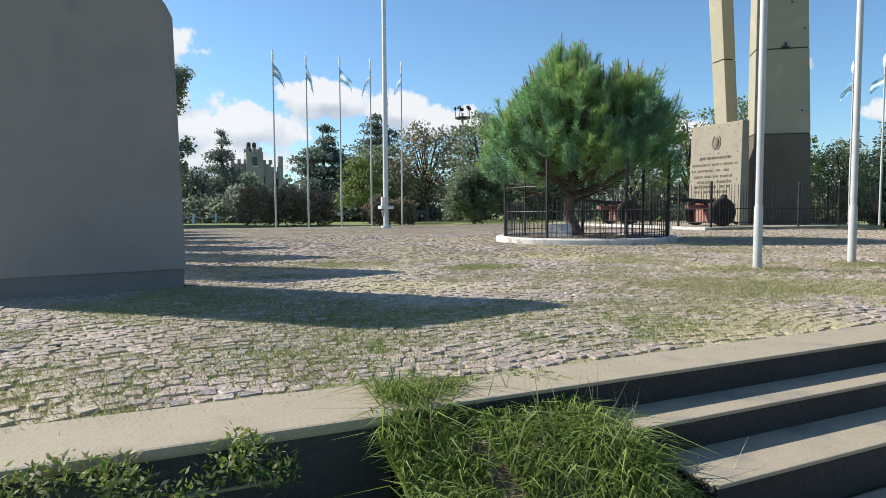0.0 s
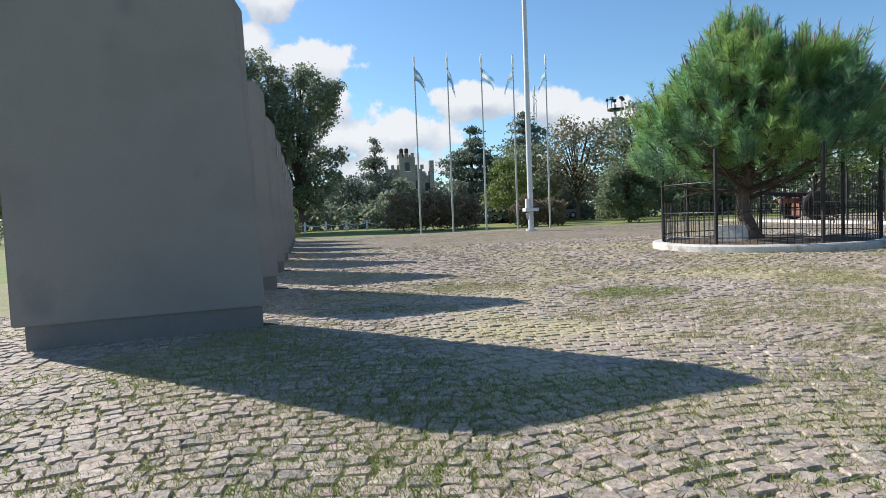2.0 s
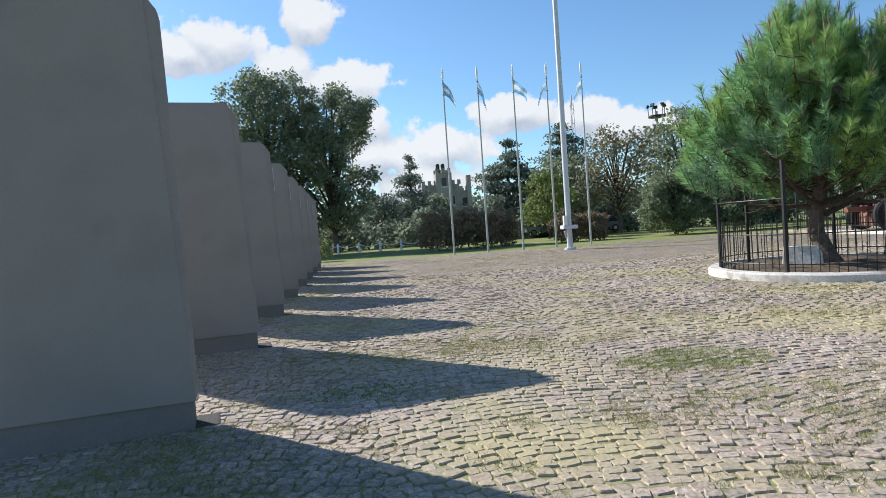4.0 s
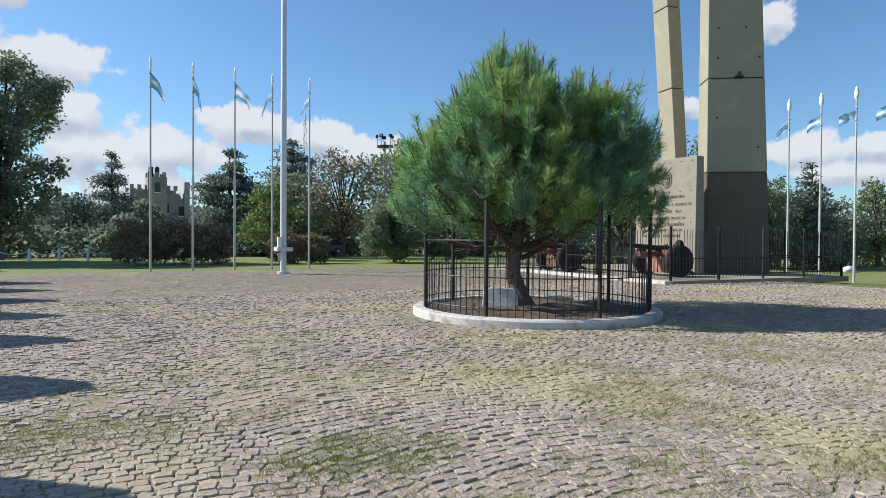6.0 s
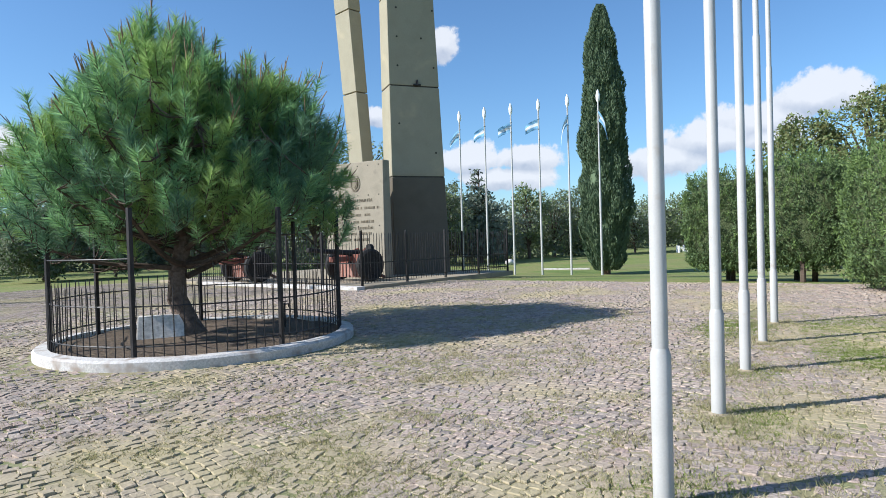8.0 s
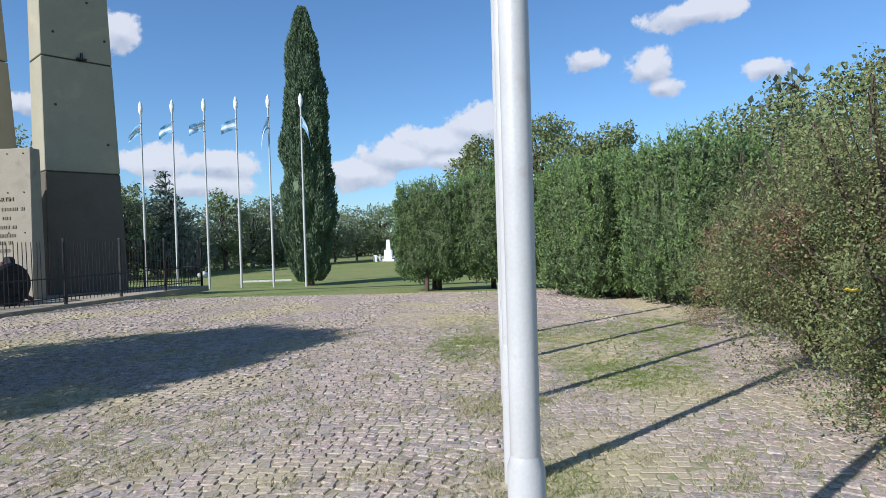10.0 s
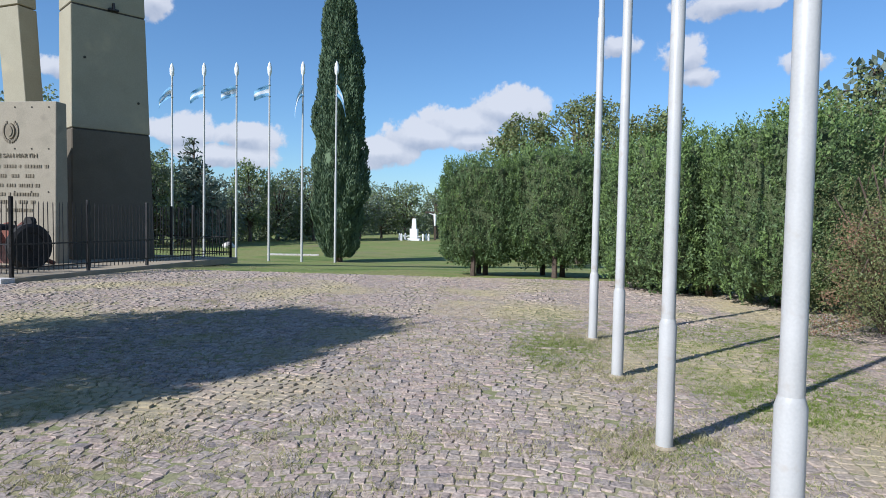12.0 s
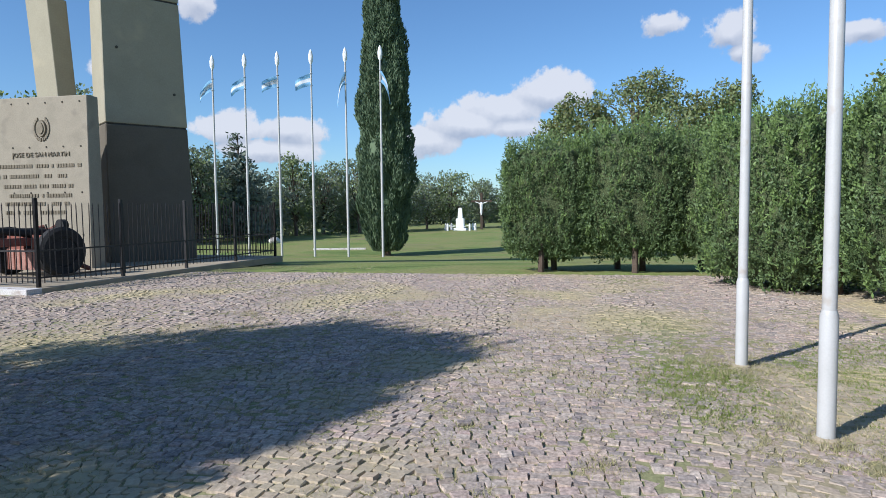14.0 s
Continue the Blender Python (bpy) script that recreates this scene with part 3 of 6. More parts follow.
def flagpole(at, height, seed, radius, width, swing, hang, group, tip, gap=0.12, thick=1.2):
    ob = thing("flagpole", "slim white flagpole flying a limp sky-blue and white striped flag", "flagpole", at, group)
    bm = bmesh.new()
    tube(bm, [(0, 0, -0.1), (0, 0, height * 0.45), (0, 0, height * 0.46), (0, 0, height - tip)], [radius, radius, radius * 0.8, radius * 0.7], 10)
    part("pole", bm, M_POLE, ob, "", True)
    bm = bmesh.new()
    h = height - tip
    tube(bm, [(0, 0, h - 0.03), (0, 0, h + tip * 0.2), (0, 0, h + tip * 0.55), (0, 0, h + tip * 0.85), (0, 0, h + tip)], [radius * 0.5, radius * 0.9 * thick, radius * thick, radius * 0.55 * thick, 0.004], 8)
    part("spear_tip", bm, M_TIP, ob, "white spear-shaped tip", True)
    bm = flag_cloth(seed, width, width * 0.75, swing, hang)
    bmesh.ops.translate(bm, verts=bm.verts, vec=(0, 0, h - gap - width * 0.32))
    cloth = part("flag", bm, [M_BLUE, M_WHITE], ob, "sky-blue and white striped flag", True)
    for k in (0, 1):
        bm = bmesh.new()
        z = h - gap - 0.02 - width * 0.6 * k
        tube(bm, [(0, 0, z - 0.015), (0, 0, z + 0.015)], [radius * 1.25, radius * 1.25], 8)
        part("ring", bm, M_STEEL, cloth)
    return ob


for i in range(6):
    flagpole((43.64, 28.35 - 2.03 * i, -1.05), 11.83, i, 0.07, 1.12, radians((112, 98, 120, 105, 135, 262)[i]), (1.0, 0.55, 0.45, 0.4, 1.9, 1.7)[i], "row of flagpoles by the lawn", 0.85, 0.5, 2.0)
for i in range(5):
    flagpole(((6.69, 8.57, 10.54, 12.42, 14.4)[i], 37.2, -0.12), 10.1, 10 + i, 0.055, 1.1, radians((-35, -60, 8, 200, 215)[i]), (1.15, 1.5, 0.75, 1.5, 1.2)[i], "row of flagpoles by the shrubs", 0.7)

# the tall mast with its winch box
mast = thing("main_flag_mast", "very tall grey steel flag mast with a winch box", "flag mast", (10.83, 29.92, 0))
bm = bmesh.new()
tube(bm, [(0, 0, -0.1), (0, 0, 7), (0, 0, 7.05), (0, 0, 14), (0, 0, 14.05), (0, 0, 24)], [0.125, 0.118, 0.108, 0.10, 0.09, 0.07], 16)
part("pole", bm, M_MAST, mast, "", True)
bm = bmesh.new()
box(bm, -0.32, 0.32, -0.26, 0.26, 0.92, 1.08, 0.02)
part("winch_shelf", bm, M_MAST, mast)
bm = bmesh.new()
box(bm, -0.28, -0.12, -0.24, -0.06, 1.08, 1.5, 0.02)
part("winch_box", bm, M_WHITE_STONE, mast)
bm = bmesh.new()
tube(bm, [(-0.2, -0.2, 0.55), (-0.25, -0.22, 0.8), (-0.15, -0.2, 0.95)], [0.05, 0.07, 0.04], 8)
part("winch_handle", bm, M_STEEL, mast)
bm = bmesh.new()
tube(bm, [(0, 0, -0.03), (0, 0, 0.1)], [0.26, 0.24], 16)
part("foot_plate", bm, M_MAST, mast)


# ---- planter with the pine ----
PC, PR = (11.22, 14.5), 2.39
planter = thing("round_planter", "round flower bed with a low whitewashed kerb and bare soil", "planter", (*PC, 0))
bm = bmesh.new()
prof_r = [(PR, -0.1), (PR, 0.115), (PR - 0.03, 0.145), (PR - 0.20, 0.15), (PR - 0.23, 0.12), (PR - 0.23, -0.1)]
rings = []
for k in range(72):
    a = k * math.tau / 72
    wob = 1 + 0.006 * noise.noise((math.cos(a) * 3, math.sin(a) * 3, 0))
    rings.append([bm.verts.new((r * wob * math.cos(a), r * wob * math.sin(a), z + 0.012 * noise.noise((math.cos(a) * 5, math.sin(a) * 5, 4)))) for r, z in prof_r])
for k in range(72):
    r0, r1 = rings[k], rings[(k + 1) % 72]
    for j in range(len(prof_r) - 1):
        bm.faces.new((r0[j], r1[j], r1[j + 1], r0[j + 1]))
part("kerb", bm, M_KERB, planter, "whitewashed concrete kerb", True)
bm = bmesh.new()
c = bm.verts.new((0, 0, 0.16))
last = [c] * 48
for ring in range(1, 7):
    r = (PR - 0.22) * ring / 6
    cur = [bm.verts.new((r * math.cos(k * math.tau / 48), r * math.sin(k * math.tau / 48), 0.13 + 0.06 * noise.noise((r * math.cos(k * math.tau / 48) * 2, r * math.sin(k * math.tau / 48) * 2, 2)) - 0.03 * ring / 6)) for k in range(48)]
    for k in range(48):
        k2 = (k + 1) % 48
        bm.faces.new((c, cur[k], cur[k2]) if ring == 1 else (last[k], cur[k], cur[k2], last[k2]))
    last = cur
part("soil", bm, M_SOIL, planter, "dark bare soil", True)

FR = 2.16
fence = thing("round_fence", "round black iron picket fence with seven taller posts", "fence", (*PC, 0.0))
POST0 = radians(209)
for k in range(7):
    a = POST0 + k * math.tau / 7
    x, y = FR * math.cos(a), FR * math.sin(a)
    bm = bmesh.new()
    box(bm, x - 0.028, x + 0.028, y - 0.028, y + 0.028, 0.05, 2.08, 0.006)
    part("post", bm, M_IRON, fence)
for z in (0.28, 0.80, 1.42):
    for k in range(7):
        if z > 1.4 and k not in (5, 6):
            continue
        bm = bmesh.new()
        tube(bm, [(FR * math.cos(POST0 + (k + j / 6) * math.tau / 7), FR * math.sin(POST0 + (k + j / 6) * math.tau / 7), z) for j in range(7)], [0.011] * 7, 6)
        part("rail", bm, M_IRON, fence)
bm = bmesh.new()
tube(bm, [(0, 0, 0.1), (0, 0, 1.0), (0, 0, 1.05)], [0.008, 0.008, 0.003], 6)
me_picket = mesh_of(bm, "picket", M_IRON)
for k in range(7 * 15):
    if k % 15 == 0:
        continue
    a = POST0 + k * math.tau / 105
    ob = new("picket", me_picket)
    ob.parent = fence
    ob.matrix_basis = pose(FR * math.cos(a), FR * math.sin(a), 0, random.uniform(-1, 1), random.uniform(-1, 1), 0)

bm = bmesh.new()
box(bm, -0.36, 0.36, -0.17, 0.17, -0.03, 0.34, 0.02)
for v in bm.verts:
    if v.co.z > 0.15:
        v.co.y *= 0.5
        v.co.x *= 0.93
stone = part("plaque_stone", bm, M_ROCK)
stone.matrix_basis = pose(10.8, 15.05, 0.12, 0, 0, -38)
tagged(stone, "small pale sloping plaque stone on the soil of the bed", "plaque")
tap = thing("garden_tap", "small black garden tap standing on the soil", "tap", (12.3, 13.8, 0.1))
bm = bmesh.new()
tube(bm, [(0, 0, 0), (0, 0, 0.45)], [0.014, 0.014], 8)
part("standpipe", bm, M_IRON, tap)
bm = bmesh.new()
tube(bm, [(0, 0, 0.42), (0.09, 0, 0.42), (0.1, 0, 0.36)], [0.014, 0.013, 0.012], 6)
part("spout", bm, M_IRON, tap)
bm = bmesh.new()
tube(bm, [(-0.06, 0, 0.47), (0.06, 0, 0.47)], [0.01, 0.01], 6)
part("handle", bm, M_IRON, tap)


def pine_tree():
    ob = thing("pine_tree", "young bushy pine with long bright green needles and a leaning trunk", "tree", (11.16, 14.85, 0.08))
    ob.scale = (1.05, 1.05, 1.05)
    r = random.Random(11)
    g = np.random.default_rng(11)
    bm = bmesh.new()
    trunk = [(0.06, -0.10, -0.1), (0.0, -0.02, 0.18), (-0.10, 0.12, 0.6), (-0.08, 0.12, 1.0), (0.0, 0.05, 1.5), (0.02, 0.05, 2.3), (0.0, 0.0, 3.3)]
    tube(bm, trunk, [0.25, 0.17, 0.15, 0.135, 0.12, 0.08, 0.04], 12)
    part("trunk", bm, M_BARK, ob, "", True)
    shoots = []

    def crown_top(x, y):
        """How high the crown reaches at this place beside the trunk."""
        across, away = 0.68 * x - 0.73 * y, 0.73 * x + 0.68 * y - 0.5
        top = np.interp(across, (-2.6, -2.25, -1.85, -1.5, -0.95, -0.5, -0.05, 0.35, 0.7, 1.15, 1.75, 1.95, 2.25, 2.6, 2.9), (2.3, 2.95, 3.4, 3.75, 4.45, 4.95, 4.9, 4.5, 4.0, 4.2, 4.25, 3.45, 3.2, 2.9, 2.3))
        return float(top) - 0.22 * away ** 2 + 0.25 * noise.noise((x * 0.9, y * 0.9, 3))

    for i in range(34):
        a = i * 2.399 + r.uniform(-0.3, 0.3)
        z0 = 0.95 + 1.9 * (i / 34)
        reach = (2.1 - 1.25 * (i / 34) ** 1.5) * r.uniform(0.82, 1.05)
        rise = 0.5 + 1.2 * (i / 34) + r.uniform(-0.1, 0.3)
        pts = []
        for k in range(7):
            s = k / 6
            pts.append(Vector((math.cos(a + 0.25 * s) * reach * s, math.sin(a + 0.25 * s) * reach * s, z0 + rise * s ** 1.4 + 0.06 * math.sin(5 * s + i))))
        for p in pts:
            p.z = min(p.z, crown_top(p.x, p.y) - 0.7)
        bl = bmesh.new()
        tube(bl, pts, [0.05 * (1 - 0.85 * k / 6) + 0.006 for k in range(7)], 5)
        for k in range(2, 7):
            base = pts[k]
            for j in range(4 if k < 6 else 3):
                q = base + Vector((r.uniform(-0.5, 0.5), r.uniform(-0.5, 0.5), r.uniform(-0.15, 0.4)))
                q.z = min(q.z, crown_top(q.x, q.y) - 0.6)
                d = Vector((q.x * 0.3, q.y * 0.3, 1.0)) + Vector((r.uniform(-0.5, 0.5), r.uniform(-0.5, 0.5), 0))
                shoots.append((q, d.normalized(), r.uniform(0.3, 0.5)))
                tube(bl, [base, (base + q) / 2 - Vector((0, 0, 0.04)), q], [0.014, 0.011, 0.007], 4)
        part("branch", bl, M_TWIG, ob)
    # the outer shoots that make the outline
    for i in range(620):
        a, d = r.uniform(0, math.tau), 2.4 * math.sqrt(r.random())
        x, y = 0.36 + d * math.cos(a), 0.34 + d * math.sin(a)
        low = 1.4 + 0.05 * d
        hi = crown_top(x, y) - 0.6
        z = low + max(0.1, hi - low) * (r.random() ** 0.7)
        if r.random() < 0.4:
            z = hi - 0.3 * r.random() + (0.28 if r.random() < 0.3 else 0)
        if noise.noise((x * 1.5, y * 1.5, z * 1.3)) < -0.06 or -0.678 * x - 0.735 * y > 1.9:
            continue
        out = 0.16 + 0.12 * d
        shoots.append((Vector((x, y, z)), (Vector((x * out, y * out, 1)) + Vector((r.uniform(-0.35, 0.35), r.uniform(-0.35, 0.35), 0))).normalized(), r.uniform(0.3, 0.5)))
    # upright plumes that break the outline
    for i in range(120):
        a, d = r.uniform(0, math.tau), 2.35 * math.sqrt(r.random())
        x, y = 0.36 + d * math.cos(a), 0.34 + d * math.sin(a)
        hi = crown_top(x, y) - 0.55
        z = max(1.5, hi - (0.1 * r.random() if i % 2 else 1.5 * r.random()))
        if -0.678 * x - 0.735 * y > 1.9:
            continue
        lean = Vector((x * 0.12, y * 0.12, 1))
        for j in range(9):
            o = Vector((r.gauss(0, 0.12), r.gauss(0, 0.12), r.gauss(0.05, 0.16)))
            shoots.append((Vector((x, y, z)) + o, (lean + o * 1.6 + Vector((0, 0, 0.3))).normalized(), r.uniform(0.32, 0.55)))
    # the heavy low bough on the sunless side
    for cx, cy, cz, rad, n in ((1.25, -1.25, 2.05, 0.42, 34), (1.1, -1.1, 2.6, 0.36, 18)):
        for i in range(n):
            o = Vector((r.gauss(0, 1), r.gauss(0, 1), r.gauss(0, 0.8))) * rad * 0.6
            shoots.append((Vector((cx, cy, cz)) + o, (Vector((0.25, -0.25, 0.5)) + o * 1.2).normalized(), r.uniform(0.22, 0.38)))
    roots, heads, needle_tone = [], [], []
    bl = bmesh.new()
    cand = bmesh.new()
    for q, d, L in shoots:
        if q.z < 1.15:
            continue
        e = q + d * L
        # the crown narrows upwards on the open side
        side, rise = -0.678 * e.x - 0.735 * e.y, 0.735 * e.x - 0.678 * e.y + 1.376 * e.z
        if side > 0.08 + np.interp(rise, (2.0, 3.5, 4.3, 5.2, 7.0, 7.6), (2.1, 2.1, 1.65, 1.28, 0.5, 0.2)):
            continue
        tube(bl, [q, e], [0.009, 0.005], 4)
        if q.z > crown_top(q.x, q.y) - 0.75 and r.random() < 0.5:
            for k in range(2):
                tube(cand, [e, e + d * r.uniform(0.12, 0.28) + Vector((r.uniform(-0.03, 0.03), r.uniform(-0.03, 0.03), 0.04))], [0.011, 0.004], 4)
        n = 105
        s = g.random(n) ** 0.8
        p = np.array(q)[None] + np.array(d)[None] * (s * L)[:, None]
        o = g.normal(size=(n, 3))
        o -= (o @ np.array(d))[:, None] * np.array(d)[None]
        o /= np.linalg.norm(o, axis=1)[:, None]
        t = o * 0.95 + np.array(d)[None] * (0.55 + 0.6 * s)[:, None]
        t /= np.linalg.norm(t, axis=1)[:, None]
        ln = (0.15 + 0.10 * g.random(n))[:, None]
        tip = p + t * ln
        tip[:, 2] -= 0.02
        # tips paler as new growth and as if sunlit, inside darkened as shade
        lit_bias = noise.noise((q.x * 0.8, q.y * 0.8, q.z * 0.8 + 7)) + r.uniform(-0.35, 0.35) + (0.15 if q.z > crown_top(q.x, q.y) - 1.1 else -0.1)
        needle_tone.append(np.full(n, 1 if lit_bias > 0.22 else 2 if lit_bias < -0.22 else 0, np.int32))
        roots.append(p)
        heads.append(tip)
    tagged(part("branchwork", bl, M_TWIG, ob), kind="stuff")
    tagged(part("tip_growth", cand, M_CANDLE, ob, "upright brown shoot tips"), kind="stuff")
    crown = new("needle_crown", thin_blades(g, np.concatenate(roots), np.concatenate(heads), 0.0125, "needle_crown", [M_NEEDLE, M_NEEDLE_LIT, M_NEEDLE_SHADED]))
    crown.data.polygons.foreach_set("material_index", np.concatenate(needle_tone))
    crown.parent = ob
    return ob


pine_tree()


# ---- monument ----
mon = thing("monument", "tall concrete monument of two tapering pylons with a dark painted foot", "monument", (0, 0, 0))
NEAR = Vector((26.48, 21.85))
WU, WV = Vector((0.788, -0.616)).normalized(), Vector((0.616, 0.788)).normalized()


def outline(corner, u, v, w, d):
    p = [corner, corner + u * w, corner + u * w + v * d, corner + v * d]
    return [(q.x, q.y) for q in p]


def pylon_ring(z):
    return outline(NEAR, WU, WV, 2.6 - 0.039 * z, 1.4 - 0.01 * z)


bm = bmesh.new()
frustum(bm, pylon_ring(-0.1), pylon_ring(4.33), -0.1, 4.33)
bmesh.ops.bevel(bm, geom=list(bm.edges), offset=0.03, segments=1, affect="EDGES")
part("foot", bm, M_PYLON_FOOT, mon, "dark grey painted foot of the pylon")
z = 4.37
for top in (8.32, 12.3, 16.3, 20.3, 24.3):
    bm = bmesh.new()
    frustum(bm, pylon_ring(z), pylon_ring(top - 0.05), z, top - 0.05)
    bmesh.ops.bevel(bm, geom=list(bm.edges), offset=0.02, segments=1, affect="EDGES")
    part("pylon_section", bm, M_PYLON, mon, "cream concrete pylon section")
    z = top
bm = bmesh.new()
ins = lambda z: [(c.x, c.y) for c in [Vector(p) * 0.97 + (NEAR + WU * 1.2 + WV * 0.6) * 0.03 for p in pylon_ring(z)]]
frustum(bm, ins(4.0), ins(24.1), 4.0, 24.1)
part("pylon_core", bm, M_JOINT, mon)
# a small dark bracket at the first joint
bm = bmesh.new()
q = NEAR + WU * 1.25
box(bm, -0.16, 0.16, -0.10, 0.03, -0.03, 0.04, 0.01)
tube(bm, [(0, -0.06, 0), (0, -0.08, 0.22)], [0.06, 0.04], 8)
bracket = part("bracket", bm, M_IRON, mon, "small dark metal bracket")
bracket.matrix_basis = pose(q.x, q.y, 8.34, 0, 0, math.degrees(math.atan2(WU.y, WU.x)))
# plugged bolt holes
bh = bmesh.new()
face_n = Vector((-WV.x, -WV.y, 0))
for i in range(4):
    for j in range(7):
        z = 5.4 + 1.25 * j
        q = NEAR + WU * (0.4 + 0.55 * i)
        if random.random() < 0.45:
            tube(bh, [(q.x, q.y, z), (q.x + face_n.x * 0.025, q.y + face_n.y * 0.025, z)], [0.045, 0.04], 8)
tagged(part("bolt_plugs", bh, M_JOINT, mon), kind="stuff")


SU, SV = Vector((0.97, -0.24)).normalized(), Vector((0.24, 0.97)).normalized()


def slim_ring(z):
    c = Vector((26.67, 23.6)) + Vector((-0.667, 0.745)) * (0.06 * (z - 5.2))
    return outline(c, SU, SV, 0.62 + 0.006 * (z - 5), 1.0 + 0.008 * (z - 5))


z = 0.0
for top in (4.7, 8.32, 12.0, 15.8, 19.6, 23.4):
    bm = bmesh.new()
    frustum(bm, slim_ring(z), slim_ring(top - 0.05), z, top - 0.05)
    bmesh.ops.bevel(bm, geom=list(bm.edges), offset=0.015, segments=1, affect="EDGES")
    part("slim_pylon_section", bm, M_PYLON, mon, "slim leaning cream concrete pylon section")
    z = top

ped = thing("inscribed_block", "tan concrete block with a crest and lines of bronze letters", "memorial", (24.85, 21.12, 0))
ped.scale = (0.94, 0.94, 0.94)
bm = bmesh.new()
frustum(bm, [(-0.05, -0.02), (0.55, -0.02), (0.55, 3.3), (-0.05, 3.3)], [(0.05, 0.0), (0.5, 0.0), (0.5, 3.2), (0.05, 3.2)], 0, 5.18)
bmesh.ops.bevel(bm, geom=list(bm.edges), offset=0.02, segments=1, affect="EDGES")
part("block", bm, M_PEDESTAL, ped)


def front_x(z):
    return -0.05 + 0.1 * z / 5.18


# crest: an oval shield in a wreath
crest = bmesh.new()
cy, cz = 1.55, 4.25
for ry, rz, dep in ((0.17, 0.26, 0.05), (0.11, 0.18, 0.075)):
    ring0 = [crest.verts.new((front_x(cz) + 0.01, cy + ry * math.cos(k * math.tau / 24), cz + rz * math.sin(k * math.tau / 24))) for k in range(24)]
    ring1 = [crest.verts.new((front_x(cz) - dep, cy + ry * 0.9 * math.cos(k * math.tau / 24), cz + rz * 0.9 * math.sin(k * math.tau / 24))) for k in range(24)]
    for k in range(24):
        crest.faces.new((ring0[k], ring1[k], ring1[(k + 1) % 24], ring0[(k + 1) % 24]))
    crest.faces.new(list(reversed(ring1)))
emblem = part("crest", crest, M_LETTER, ped, "bronze oval crest in a wreath")
wr = bmesh.new()
for side in (-1, 1):
    for k in range(10):
        a = radians(-80 + 15 * k)
        y, zz = cy + side * 0.25 * math.cos(a), cz + 0.33 * math.sin(a)
        box(wr, front_x(zz) - 0.03, front_x(zz) + 0.01, y - 0.03, y + 0.03, zz - 0.05, zz + 0.05, 0.008, segs=1)
part("wreath", wr, M_LETTER, emblem)


def wording(text, z, size, y_mid, parent):
    """Raised letters, each a piece of its own, set side by side."""
    made, run = [], 0.0
    for ch in text:
        if ch == " ":
            run += 0.3 * size
            continue
        cu = bpy.data.curves.new("letter", "FONT")
        cu.body, cu.size, cu.extrude = ch, size, 0.012
        tmp = new("letter", cu)
        me = bpy.data.meshes.new_from_object(tmp.evaluated_get(bpy.context.evaluated_depsgraph_get()))
        bpy.data.objects.remove(tmp)
        me.materials.clear()
        me.materials.append(M_LETTER)
        made.append((me, run))
        run += max(v.co.x for v in me.vertices) + 0.08 * size
    for me, at in made:
        ob = new("letter", me)
        ob.parent = parent
        ob.matrix_basis = pose(front_x(z) - 0.014, y_mid + run / 2 - at, z, 90, 0, -90)


wording("JOSE DE SAN MARTIN", 3.42, 0.19, 1.6, ped)
r = random.Random(3)
for z, y0, y1 in ((3.10, 0.25, 3.15), (2.80, 0.75, 3.1), (2.50, 0.55, 2.9), (2.22, 0.6, 2.7), (1.98, 0.7, 2.9), (1.72, 0.8, 2.9)):
    y = y0
    while y < y1:
        w = r.uniform(0.05, 0.095)
        if r.random() > 0.13:
            bm = bmesh.new()
            box(bm, front_x(z) - 0.02, front_x(z) + 0.01, y, y + w * 0.8, z, z + 0.10)
            part("letter", bm, M_LETTER, ped)
        y += w + 0.012
studs = bmesh.new()
for z in (1.1, 2.35, 3.7, 5.0):
    for i in range(6):
        y = 0.25 + 0.58 * i
        tube(studs, [(front_x(z) + 0.01, y, z), (front_x(z) - 0.015, y, z)], [0.03, 0.025], 8)
tagged(part("bolt_plugs", studs, M_JOINT, ped), kind="stuff")
for y0, y1, z0, z1 in ((1.0, 1.75, 0.75, 1.3), (2.2, 2.9, 0.75, 1.3)):
    bm = bmesh.new()
    box(bm, front_x(1) - 0.03, front_x(1) + 0.02, y0, y1, z0, z1, 0.006)
    part("plaque", bm, M_RED, ped, "reddish metal plaque")

# platform and its picket fence: u along the front, v along the flank
PU, PV, P0 = Vector((0.9945, -0.105)), Vector((0.105, 0.9945)), Vector((20.54, 18.77))
ANG = math.degrees(math.atan2(PU.y, PU.x))
bm = bmesh.new()
box(bm, 0, 9.3, 0, 13.0, -0.1, 0.10, 0.015)
plat = part("monument_platform", bm, M_STEP)
plat.matrix_basis = pose(P0.x, P0.y, 0, 0, 0, ANG)
tagged(plat, "low paved platform under the monument, whitewashed along its flank", "platform", kind="structure")
bm = bmesh.new()
box(bm, -0.35, 0.0, -0.06, 9.2, -0.1, 0.115, 0.015)
part("kerb", bm, M_KERB, plat, "whitewashed kerb")


def picket():
    bm = bmesh.new()
    tube(bm, [(0, 0, 0.1), (0, 0, 1.72), (0, 0, 1.78)], [0.011, 0.011, 0.003], 5)
    return mesh_of(bm, "picket", M_IRON)


me_tall = picket()


